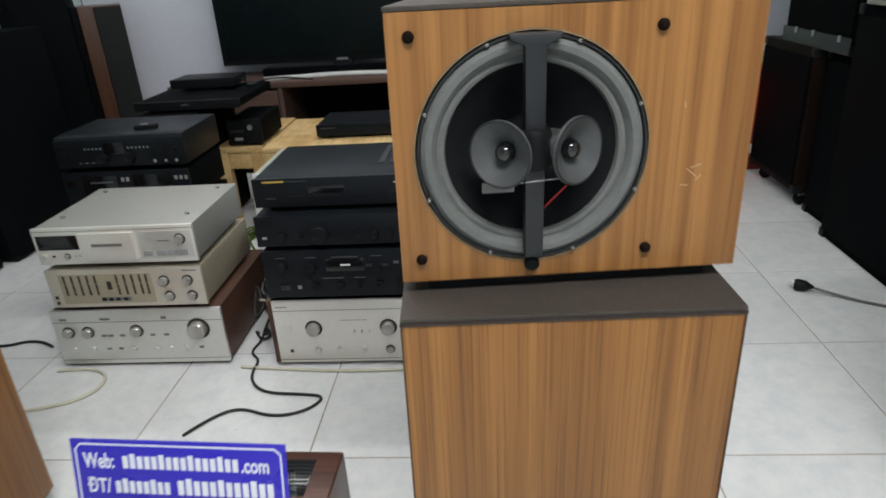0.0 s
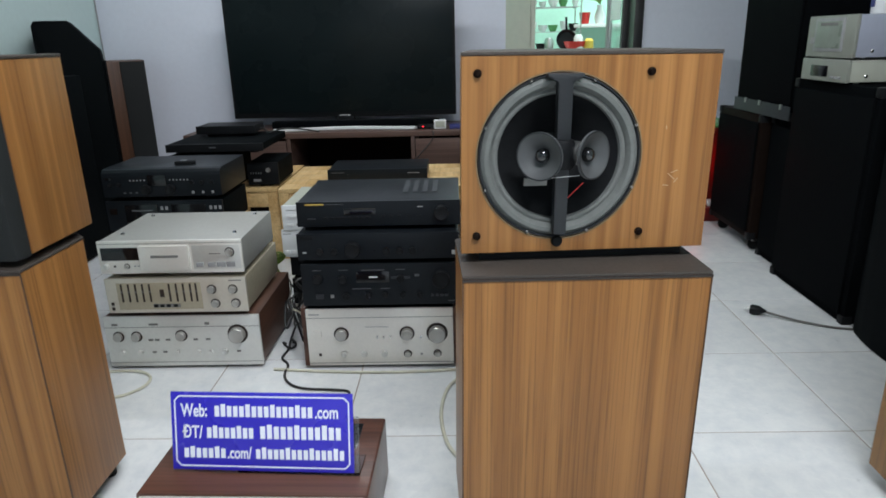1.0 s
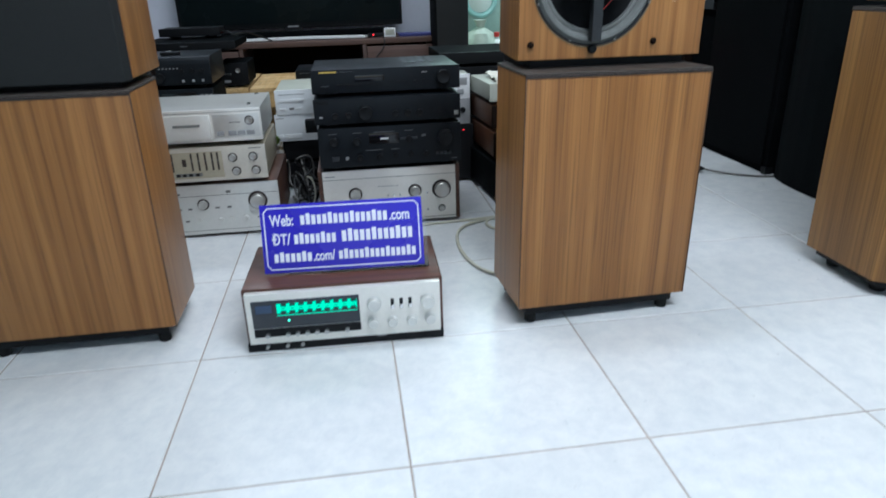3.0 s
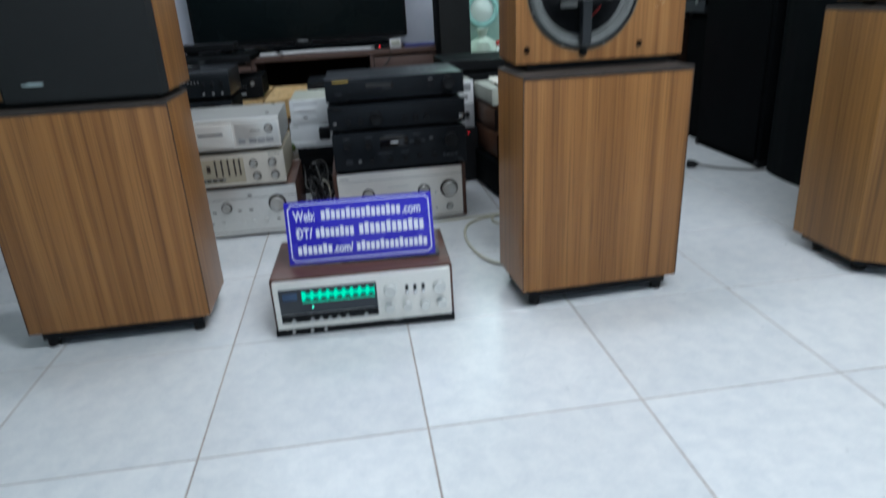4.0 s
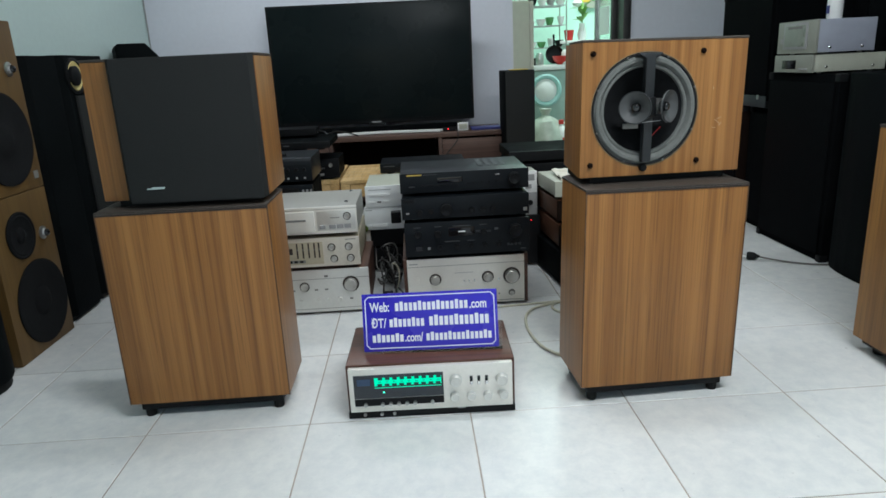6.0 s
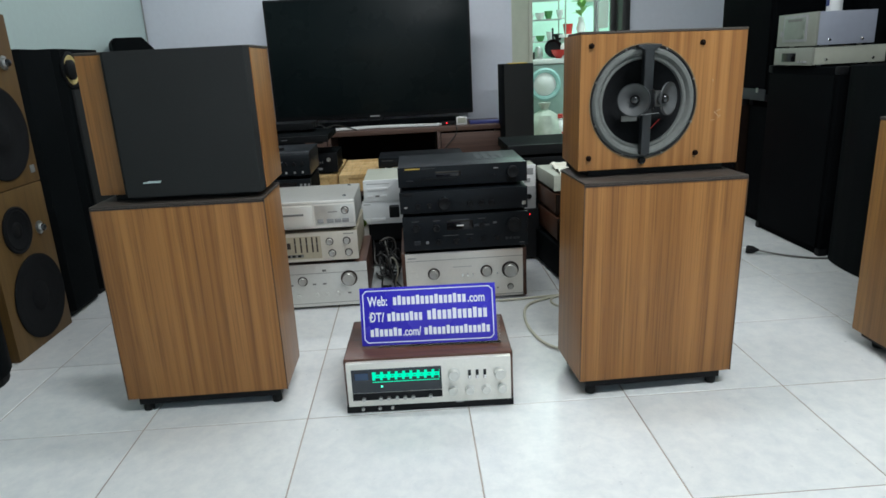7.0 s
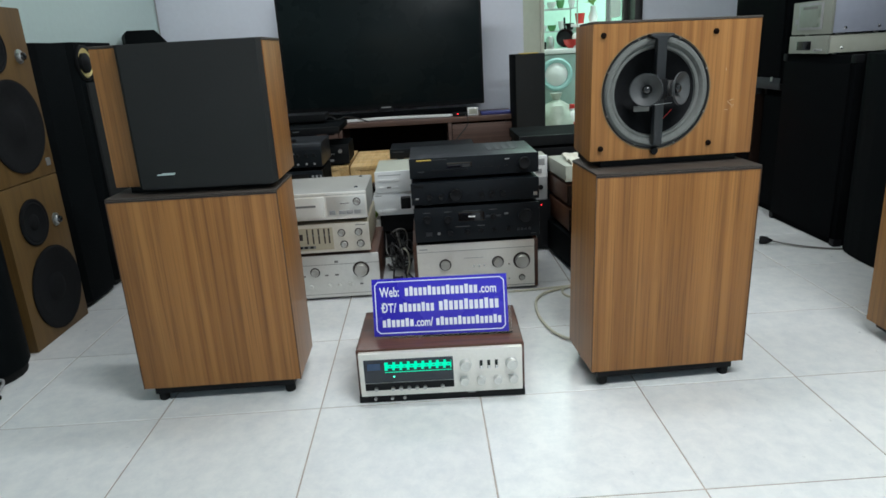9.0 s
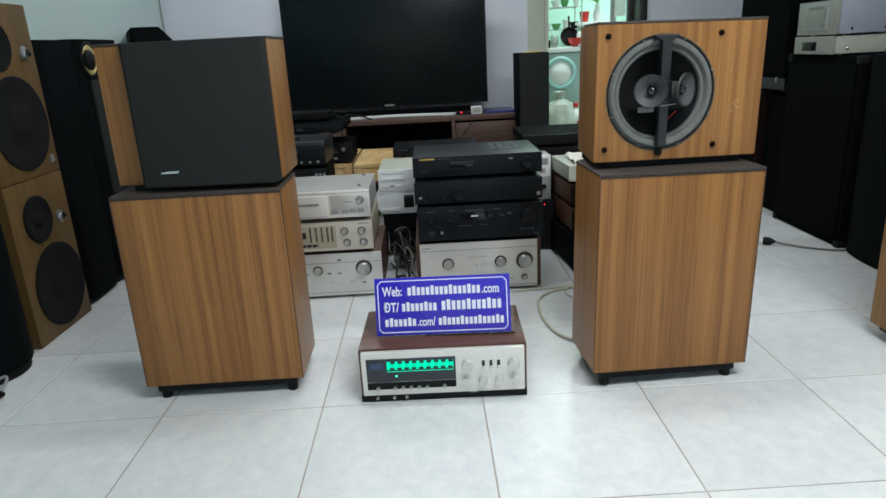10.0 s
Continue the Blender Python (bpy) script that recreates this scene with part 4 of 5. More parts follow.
amp("cassette_deck", -0.530, -0.124, 1.243, 0.27, 0.272, 0.388, BLACK_PAINT, BLUE_BLACK, "black twin cassette deck under the large receiver", "cassette deck", "dark hi-fi stack",
    plates=[(0.16, 0.44, 0.20, 0.88, 0.002, DISPLAY_BLACK, "window"), (0.22, 0.40, 0.66, 0.70, 0.003, dim, "marking"), (0.56, 0.86, 0.20, 0.88, 0.002, DISPLAY_BLACK, "window")],
    buttons=row((0.06,), 0.66, 0.06, 0.2, 0.003, BROWN_BLACK) + row((0.48, 0.52, 0.90, 0.94, 0.98), 0.75, 0.022, 0.12, 0.003, GREY_PLASTIC))
amp("stereo_component", -0.53, -0.124, 1.25, 0.27, 0.135, 0.268, BLACK_PAINT, BLACK_PLASTIC, "black hi-fi unit low in the dark stack", "hi-fi unit", "dark hi-fi stack")
amp("stereo_component", -0.53, -0.124, 1.25, 0.27, 0.0, 0.132, BLACK_PAINT, BLACK_PLASTIC, "black hi-fi unit standing on the floor", "hi-fi unit", "dark hi-fi stack")
STACK_BEHIND = ((0.0, 0.155), (0.158, 0.31), (0.313, 0.470))
for za, zb in STACK_BEHIND:
    amp("stereo_component", -0.485, -0.262, 1.70, 0.36, za, zb, BLACK_PAINT, BLACK_PLASTIC, "black hi-fi unit in a stack before the television stand", "hi-fi unit", "rear hi-fi stack")
amp("disc_player", -0.492, -0.095, 1.69, 0.38, 0.472, 0.514, BLACK_PAINT, BLACK_PLASTIC, "flat black disc player lying on top of a stack", "disc player", "rear hi-fi stack",
    plates=[(0.45, 0.52, 0.45, 0.6, 0.001, dim, "marking")])
amp("set_top_box", -0.440, -0.185, 1.90, 0.15, 0.516, 0.560, BLACK_PLASTIC, BLACK_PLASTIC, "small black set-top box on the flat disc player", "set-top box")
tube("cable", [(-0.20, 2.0, 0.54), (-0.15, 1.96, 0.535), (-0.13, 1.9, 0.522), (-0.09, 2.1, 0.53), (-0.02, 2.45, 0.455)], 0.004, BLACK_CABLE, "black cable from the set-top box", "cable")
remote = solid("remote_control", box(-0.035, 0.035, -0.012, 0.012, 0, 0.012, 0.004), BLACK_PLASTIC, "small black remote lying on the large receiver", "remote control", m=pose(-0.27, 1.33, 0.4985, 0, 0, 15))
part("key", box(-0.014, 0.006, -0.006, 0.006, 0.0122, 0.0145, 0.001), STEEL, remote)


# pine benches
def bench(x0, x1, y0, y1, h, planks):
    t = thing("pine_bench", pose(x0, y0, 0), "low bench of yellow pine boards with hi-fi units on it", "bench", "pine benches")
    w, d = x1 - x0, y1 - y0
    step = d / planks
    for i in range(planks):
        part("board", box(0, w, i * step + 0.001, (i + 1) * step - 0.001, h - 0.018, h, 0.0015), PINE, t)
    for lx in (0.0, w - 0.045):
        for ly in (0.002, d - 0.047):
            part("leg", box(lx, lx + 0.045, ly, ly + 0.045, 0, h - 0.0185, 0.002), PINE, t)
    part("rail", box(0.046, w - 0.046, 0.008, 0.026, h - 0.085, h - 0.0185, 0.0015), PINE, t)
    part("rail", box(0.046, w - 0.046, d - 0.028, d - 0.01, h - 0.085, h - 0.0185, 0.0015), PINE, t)


bench(-0.262, -0.078, 1.775, 2.30, 0.310, 4)
bench(-0.068, 0.835, 1.745, 2.26, 0.310, 5)
amp("mini_amplifier", -0.205, -0.072, 1.80, 0.26, 0.3105, 0.415, BLACK_PAINT, BLACK_PLASTIC, "small black amplifier with one chrome knob on the pine bench", "amplifier",
    knobs=[(0.68, 0.66, 0.0095, CHROME)], plates=[(0.18, 0.42, 0.12, 0.24, 0.001, GREY_PLASTIC, "marking")], buttons=row((0.12, 0.2, 0.28, 0.36, 0.44), 0.52, 0.03, 0.08, 0.004, STEEL, "switch"))
amp("disc_player", 0.125, 0.560, 1.86, 0.24, 0.3105, 0.366, BLUE_BLACK, BLUE_BLACK, "slim black disc player lying on the pine bench", "disc player",
    plates=[(0.04, 0.17, 0.66, 0.72, 0.001, dim, "marking"), (0.80, 0.92, 0.55, 0.62, 0.001, GREY_PLASTIC, "marking")], buttons=row((0.20, 0.70, 0.73, 0.76), 0.45, 0.015, 0.12, 0.002, BLACK_PLASTIC))
for za, zb in ((0.0, 0.105), (0.107, 0.19)):
    amp("stereo_component", 0.10, 0.46, 1.215, 0.28, za, zb, BLACK_PAINT, BLACK_PLASTIC, "black hi-fi unit under the small silver units", "hi-fi unit", "mini units")
amp("mini_component", 0.082, 0.36, 1.20, 0.30, 0.192, 0.287, OFF_WHITE, MINI_SILVER, "small silver hi-fi component between the stacks", "hi-fi unit", "mini units", feet=False,
    buttons=row((0.06,), 0.16, 0.07, 0.16, 0.003, WHITE_PLASTIC) + row((0.22,), 0.16, 0.22, 0.16, 0.003, WHITE_PLASTIC), plates=[(0.02, 0.12, 0.84, 0.87, 0.0008, GREY_PLASTIC, "marking")])
amp("mini_component", 0.092, 0.37, 1.195, 0.30, 0.289, 0.374, OFF_WHITE, MINI_SILVER, "small silver disc component on its twin between the stacks", "hi-fi unit", "mini units", feet=False,
    buttons=row((0.21,), 0.57, 0.30, 0.12, 0.004, WHITE_PLASTIC, "drawer") + row((0.09, 0.30), 0.22, 0.08, 0.10, 0.003, WHITE_PLASTIC) + row((0.20,), 0.22, 0.06, 0.08, 0.002, SHADOW_GREY), plates=[(0.05, 0.38, 0.80, 0.83, 0.0008, GREY_PLASTIC, "groove")])
solid("power_adapter", box(-0.02, 0.02, -0.02, 0.02, 0, 0.045, 0.004), BLACK_PLASTIC, "black power adapter hanging beside the stack", "adapter", m=pose(0.215, 1.12, 0.235))


# television and its stand
std = thing("television_stand", pose(0, 2.47, 0), "low brown laminate television stand with open bays and drawer", "tv stand")
SX0, SX1 = -0.74, 0.862
part("top", box(SX0, SX1, 0, 0.40, 0.418, 0.446, 0.002), STAND_WOOD, std)
part("floor_panel", box(SX0, SX1, 0.004, 0.40, 0.06, 0.08, 0.001), STAND_WOOD, std)
for dx in (SX0, -0.20, 0.452, SX1 - 0.02):
    part("divider", box(dx, dx + 0.02, 0.003, 0.395, 0.0805, 0.4175, 0.001), STAND_WOOD, std)
part("back_panel", box(SX0, SX1, 0.396, 0.405, 0.0805, 0.4175), BROWN_BLACK, std)
for k, (z0, z1) in enumerate(((0.262, 0.405), (0.10, 0.256))):
    part("drawer", box(0.476, 0.838, 0.000, 0.018, z0, z1, 0.0015), STAND_WOOD, std)
    part("drawer", box(SX0 + 0.024, -0.204, 0.000, 0.018, z0, z1, 0.0015), STAND_WOOD, std)
part("plinth", box(SX0 + 0.03, SX1 - 0.03, 0.03, 0.37, 0, 0.0595), BROWN_BLACK, std)
amp("set_top_box", -0.11, 0.24, 2.56, 0.2, 0.0805, 0.13, BLACK_PLASTIC, BLACK_PLASTIC, "black box in the open bay of the television stand", "set-top box", plates=[(0.1, 0.3, 0.5, 0.6, 0.001, dim, "marking")])

tv = thing("television", pose(0.080, 2.70, 0.4465), "large switched-off flat television on a white angled foot", "television")
part("bezel", box(-0.612, 0.612, 0, 0.045, 0.055, 0.765, 0.006), BLACK_PLASTIC, tv)
part("screen", box(-0.598, 0.598, -0.0025, 0.001, 0.082, 0.753, 0.001), SCREEN, tv)
part("back_cover", box(-0.42, 0.42, 0.0455, 0.095, 0.10, 0.55, 0.015), BLACK_PLASTIC, tv)
part("neck", box(-0.05, 0.05, 0.0, 0.035, 0.012, 0.06, 0.006), BLACK_PLASTIC, tv)
foot = bmesh.new()
foot = prism([(-0.362, -0.165), (-0.342, -0.192), (0.02, -0.130), (0.385, -0.192), (0.405, -0.165), (0.02, -0.085)], 0.002, 0.016, 'Z', 0.003, bm=foot)
part("foot", foot, WHITE_PLASTIC, tv, "white angled television foot")
part("maker_badge", box(-0.03, 0.03, -0.0035, -0.0005, 0.060, 0.068, 0.001), GREY_PLASTIC, tv)
amp("soundbar", -0.30, 0.60, 2.60, 0.06, 0.4465, 0.492, BLACK_PLASTIC, GRILLE_METAL, "long black soundbar lying before the television", "soundbar", feet=False)
adap = solid("charger", box(-0.032, 0.032, -0.01, 0.01, 0, 0.048, 0.004), WHITE_PLASTIC, "small white charger standing on the television stand", "charger", m=pose(0.605, 2.53, 0.4465, 0, 0, 4))
part("face", box(-0.024, 0.024, -0.0112, -0.0098, 0.010, 0.040, 0.001), OFF_WHITE, adap)
solid("media_player", box(-0.045, 0.045, -0.03, 0.03, 0, 0.020, 0.004), BLACK_PLASTIC, "small black media player with a red light", "media player", m=pose(0.53, 2.56, 0.4465))
led = solid("indicator_lamp", lathe([(0, 0.003), (0.003, 0.002), (0.004, 0.0)], 12, FRONT), RED_LED, "glowing red standby light", "indicator", m=pose(0.515, 2.5285, 0.4605))
solid("folder", box(-0.10, 0.10, -0.05, 0.05, 0, 0.016, 0.002), BLUE_FOLDER, "dark blue folder lying on the stand's end", "folder", m=pose(0.755, 2.56, 0.4465))
tube("cable", [(0.56, 2.53, 0.452), (0.57, 2.46, 0.45), (0.57, 2.455, 0.40), (0.50, 2.44, 0.33), (0.48, 2.40, 0.31)], 0.003, BLACK_CABLE, "thin black cable hanging over the stand", "cable")

st = thing("tower_speaker", pose(0.912, 2.262, 0), "slim black tower speaker with cloth front beside the stand", "loudspeaker")
part("body", box(-0.083, 0.083, 0.012, 0.26, 0.0, 0.786, 0.004), BLACK_PAINT, st)
part("grille", box(-0.081, 0.081, -0.006, 0.0115, 0.02, 0.782, 0.004), CLOTH, st)
solid("paper_strip", box(-0.05, 0.05, -0.04, 0.04, 0, 0.004, 0.001), YELLOW_PAPER, "yellow paper lying on the tower speaker", "paper", m=pose(0.915, 2.34, 0.787))

# units between the black stack and the bare loudspeaker
amp("stereo_component", 0.705, 1.10, 1.33, 0.34, 0.325, 0.345, BLACK_PAINT, BLACK_PLASTIC, "thin black unit on a stack", "hi-fi unit", "corner hi-fi stack", feet=False)
for za, zb in ((0.0, 0.11), (0.112, 0.222), (0.224, 0.324)):
    amp("stereo_component", 0.708, 1.10, 1.335, 0.33, za, zb, BLACK_PAINT, BLACK_PLASTIC, "black hi-fi unit in the corner stack", "hi-fi unit", "corner hi-fi stack")
amp("stereo_component", 0.715, 1.12, 1.33, 0.33, 0.347, 0.410, BLACK_PAINT, BLACK_PLASTIC, "black hi-fi unit in the corner stack", "hi-fi unit", "corner hi-fi stack",
    plates=[(0.02, 0.2, 0.7, 0.76, 0.001, dim, "marking")])
amp("disc_player", 0.708, 1.13, 1.33, 0.34, 0.412, 0.464, BLACK_PAINT, BLACK_PLASTIC, "glossy black disc player on the corner stack", "disc player", "corner hi-fi stack")
amp("mini_component", 0.728, 0.80, 1.19, 0.12, 0.315, 0.402, OFF_WHITE, WHITE_PLASTIC, "tiny white player standing beside the black stack", "hi-fi unit", feet=False,
    plates=[(0.25, 0.85, 0.55, 0.85, 0.001, GREY_PLASTIC, "display")], buttons=row((0.5,), 0.28, 0.35, 0.2, 0.003, GREY_PLASTIC))
amp("mini_component", 0.728, 0.80, 1.19, 0.12, 0.222, 0.314, BLACK_PLASTIC, GREY_PLASTIC, "tiny grey player under the white one", "hi-fi unit", feet=False, knobs=[(0.6, 0.55, 0.01, BLACK_PLASTIC)])
amp("stereo_component", 0.715, 0.81, 1.18, 0.14, 0.0, 0.22, BLACK_PAINT, BLACK_PLASTIC, "black unit carrying the tiny players", "hi-fi unit", buttons=row((0.60,), 0.9, 0.04, 0.02, 0.002, RED_LED, "standby_light"))
amp("amplifier", 0.832, 1.25, 0.850, 0.36, 0.0, 0.135, BLACK_PAINT, WHITE_ALU, "black-sided amplifier with pale front on the floor", "amplifier", "wooden amplifier stack", yaw=6)
amp("amplifier", 0.830, 1.24, 0.93, 0.30, 0.138, 0.236, BROWN_WOOD, BROWN_BLACK, "amplifier in a brown wooden case", "amplifier", "wooden amplifier stack", yaw=4)
amp("amplifier", 0.828, 1.24, 0.95, 0.30, 0.238, 0.325, BROWN_WOOD, BROWN_BLACK, "amplifier in a dark brown wooden case", "amplifier", "wooden amplifier stack", yaw=4)
amp("printer", 0.822, 1.14, 0.96, 0.26, 0.327, 0.396, OFF_WHITE, OFF_WHITE, "yellowed white office machine on the amplifiers", "office machine", yaw=4)


def crumpled(name, x0, x1, y0, y1, z, amp_, material, label, category):
    b = bmesh.new()
    n = 18
    grid = [[b.verts.new((x0 + (x1 - x0) * i / n, y0 + (y1 - y0) * j / n, z + 0.004 + amp_ * (0.5 + noise.noise((i * 0.42, j * 0.42, 3.3))) - (0.05 * max(0, 2 - j) / 2))) for j in range(n + 1)] for i in range(n + 1)]
    for i in range(n):
        for j in range(n):
            b.faces.new((grid[i][j], grid[i + 1][j], grid[i + 1][j + 1], grid[i][j + 1]))
    ext = bmesh.ops.extrude_face_region(b, geom=b.faces[:])
    bmesh.ops.translate(b, vec=(0, 0, -0.003), verts=[v for v in ext["geom"] if isinstance(v, bmesh.types.BMVert)])
    bmesh.ops.recalc_face_normals(b, faces=b.faces[:])
    return solid(name, b, material, label, category)


crumpled("cloth", 0.85, 1.09, 0.945, 1.15, 0.397, 0.016, CREAM, "crumpled cream cloth lying over the office machine", "cloth")

# cables on the floor
tube("cable", [(0.80, 0.72, 0.005), (0.72, 0.70, 0.005), (0.655, 0.64, 0.005), (0.635, 0.53, 0.005), (0.638, 0.43, 0.005), (0.66, 0.33, 0.005), (0.71, 0.275, 0.005), (0.80, 0.26, 0.005)], 0.0045, CREAM_CABLE, "cream cable looping across the tiles", "cable")
tube("cable", [(0.86, 0.76, 0.005), (0.775, 0.725, 0.005), (0.745, 0.665, 0.005), (0.78, 0.60, 0.005), (0.88, 0.60, 0.005)], 0.004, CREAM_CABLE, "cream cable curling behind the loudspeaker", "cable")
tube("cable", [(0.15, 0.735, 0.004), (0.3, 0.715, 0.004), (0.5, 0.705, 0.004), (0.70, 0.72, 0.004), (0.9, 0.74, 0.004)], 0.004, CREAM_CABLE, "cream cable along the front of the stacks", "cable")
tube("cable", [(0.155, 0.99, 0.02), (0.152, 0.92, 0.004), (0.165, 0.86, 0.004), (0.15, 0.80, 0.004), (0.19, 0.765, 0.004), (0.185, 0.70, 0.004), (0.215, 0.645, 0.004), (0.26, 0.62, 0.004), (0.34, 0.615, 0.004), (0.40, 0.605, 0.004), (0.365, 0.55, 0.004), (0.29, 0.53, 0.004), (0.2, 0.57, 0.004), (0.14, 0.52, 0.004), (0.11, 0.47, 0.004)], 0.0035, BLACK_CABLE, "black mains cable winding over the tiles", "cable")
tube("cable", [(-0.34, 0.73, 0.004), (-0.27, 0.745, 0.004), (-0.19, 0.71, 0.004), (-0.18, 0.64, 0.004), (-0.24, 0.58, 0.004), (-0.34, 0.56, 0.004)], 0.004, CREAM_CABLE, "cream cable curving beside the silver stack", "cable")
tube("cable", [(-0.43, 0.85, 0.004), (-0.5, 0.9, 0.004), (-0.6, 0.84, 0.004), (-0.75, 0.9, 0.004)], 0.004, BLACK_CABLE, "dark cable on the tiles", "cable")
rr = random.Random(5)
for k in range(11):
    px, py, pz = rr.uniform(0.13, 0.23), rr.uniform(0.86, 1.08), rr.uniform(0.0, 0.14)
    pts = [(px, py, 0.006 + pz * 0.2)]
    for q in range(6):
        pts.append((min(0.235, max(0.125, px + rr.uniform(-0.06, 0.06))), min(1.12, max(0.82, py + rr.uniform(-0.12, 0.12))), 0.006 + max(0.0, pz + rr.uniform(-0.07, 0.06))))
    tube("cable", pts, rr.choice((0.003, 0.0035, 0.0025)), BLACK_CABLE if k % 5 else GREY_CABLE, "tangled cable between the hi-fi stacks", "cable")
for k in range(4):
    z = 0.15 + 0.05 * k
    tube("cable", [(0.69, 1.08, z), (0.715, 1.06, z - 0.03), (0.735, 1.08, z - 0.07), (0.71, 1.1, z - 0.1), (0.70, 1.1, 0.01)], 0.003, BLACK_CABLE, "black cable hanging behind the black stack", "cable")
tube("cable", [(1.70, 1.062, 0.014), (1.76, 1.02, 0.006), (1.83, 0.975, 0.004), (1.89, 0.945, 0.004), (2.0, 0.93, 0.004)], 0.004, GREY_CABLE, "dusty grey cord running to a plug on the tiles", "cable")
plug = solid("plug", lathe([(0, 0), (0.014, 0), (0.017, 0.008), (0.015, 0.028), (0.007, 0.042), (0.004, 0.05)], 20, pose(1.655, 1.085, 0.017, 0, 90, -28)), BLACK_PLASTIC, "black mains plug lying on the tiles", "plug")
for dx, dy in ((0.0, -0.005), (0.004, 0.004)):
    part("pin", lathe([(0, -0.018), (0.0024, -0.017), (0.0024, 0.001)], 10, pose(1.655 + dx, 1.085 + dy, 0.017, 0, 90, -28)), STEEL, plug)
for lx, ly, a in ((1.095, 0.26, 20), (1.13, 0.29, -25), (1.16, 0.31, 50)):
    solid("paper_scrap", box(-0.018, 0.018, -0.003, 0.003, 0, 0.002), BROWN_BLACK, "dark scrap lying on the tiles", "scrap", m=pose(lx, ly, 0.0005, 0, 0, a))


GREEN_CABLE = mat("yellow_green_cable", (0.10, 0.16, 0.02), 0.5)
for k in range(3):
    tube("cable", [(0.04 + 0.008 * k, 1.17, 0.19), (0.07, 1.15 + 0.01 * k, 0.23 - 0.015 * k), (0.10, 1.17, 0.205), (0.075, 1.18, 0.18 + 0.012 * k), (0.05, 1.16, 0.17), (0.10, 1.14, 0.12)], 0.0035, GREEN_CABLE, "yellow-green cable coiled between the hi-fi stacks", "cable")
tube("cable", [(0.205, 0.80, 0.16), (0.218, 0.82, 0.15), (0.224, 0.85, 0.10), (0.215, 0.88, 0.05), (0.20, 0.92, 0.006)], 0.003, CREAM_CABLE, "olive-grey cable hanging between the hi-fi stacks", "cable")
tube("cable", [(X0 + 0.006, Y1 - 0.02, 2.6), (X0 + 0.012, Y1 - 0.03, 1.9), (X0 + 0.006, Y1 - 0.02, 1.2), (X0 + 0.01, Y1 - 0.025, 0.4), (X0 + 0.006, Y1 - 0.02, 0.02)], 0.004, GREY_PLASTIC, "thin grey cable running down the wall corner", "cable")

# ---- speakers along the mint wall ----
def front_x(r_list, seg, y, z, x):
    return lathe(r_list, seg, pose(x, y, z, 0, 90, 0))


def driver(parent, x, y, z, r, cone, name="woofer"):
    w = part(name, front_x([(r, 0.0), (r, 0.008), (r * 0.94, 0.010), (r * 0.88, 0.007), (r * 0.80, 0.0085), (r * 0.74, 0.006), (r * 0.35, 0.0042), (r * 0.33, 0.006), (r * 0.2, 0.009), (0, 0.010)], 40, y, z, x), cone, parent)
    return w


def tan_speaker(z0, h, low):
    t = thing("bookshelf_speaker", pose(0, 0, 0), "tan wooden loudspeaker with dark woofers stacked by the wall", "loudspeaker", "tan speaker stack")
    xf = -0.94
    part("cabinet", box(-1.27, xf, 0.452, 0.774, z0, z0 + h, 0.004), TAN_WOOD, t)
    if low:
        driver(t, xf - 0.003, 0.628, z0 + 0.158, 0.138, CONE)
        driver(t, xf - 0.003, 0.586, z0 + 0.388, 0.074, CONE, "midrange")
        ty, tz = 0.706, z0 + 0.368
    else:
        driver(t, xf - 0.003, 0.615, z0 + 0.168, 0.142, CONE)
        driver(t, xf - 0.003, 0.578, z0 + 0.398, 0.072, CONE, "midrange")
        ty, tz = 0.715, z0 + 0.375
        part("maker_badge", box(xf, xf + 0.002, 0.728, 0.752, z0 + 0.03, z0 + 0.055), SHADOW_GREY, t)
    part("tweeter", front_x([(0.022, 0.0), (0.022, 0.003), (0.014, 0.005), (0.012, 0.012), (0.006, 0.017), (0, 0.018)], 24, ty, tz, xf), STEEL, t, "small steel tweeter ring")
    part("tweeter_dome", front_x([(0.0125, 0.0125), (0.010, 0.019), (0.005, 0.022), (0, 0.0225)], 20, ty, tz, xf), DOME, t, "glossy dark dome")


tan_speaker(0.0, 0.512, True)
tan_speaker(0.514, 0.52, False)


def black_tower(y0, y1, h, xf, cone_at=None, label="plain black tower speaker by the wall"):
    t = thing("tower_speaker", pose(0, 0, 0), label, "loudspeaker", "towers by the mint wall")
    part("cabinet", prism([(-1.27, y0), (xf - 0.03, y0), (xf, y0 + 0.03), (xf, y1 - 0.03), (xf - 0.03, y1), (-1.27, y1)], 0.02, h, 'Z', 0.003), BLACK_PAINT, t)
    part("plinth", box(-1.26, xf - 0.02, y0 + 0.01, y1 - 0.01, 0, 0.0195, 0.002), BLACK_PLASTIC, t)
    if cone_at:
        cy, cz = cone_at
        part("midrange_ring", front_x([(0.066, 0.0), (0.066, 0.006), (0.056, 0.008), (0.054, 0.002)], 40, cy, cz, xf), BLACK_PLASTIC, t)
        part("midrange_cone", front_x([(0.055, 0.003), (0.05, 0.007), (0.045, 0.005), (0.018, 0.002), (0.016, 0.012), (0, 0.020)], 40, cy, cz, xf), YELLOW_CONE, t, "yellow woven midrange cone")
        # dark cone centre, widened and shifted to cover the half in shadow
        part("centre_shade_plug", front_x([(0.036, 0.006), (0.036, 0.018), (0.024, 0.024), (0, 0.026)], 28, cy - 0.018, cz, xf), BLACK_PLASTIC, t)
        part("grille", box(xf + 0.001, xf + 0.012, y0 + 0.06, y1 - 0.02, 0.34, 0.79, 0.003), CLOTH, t)


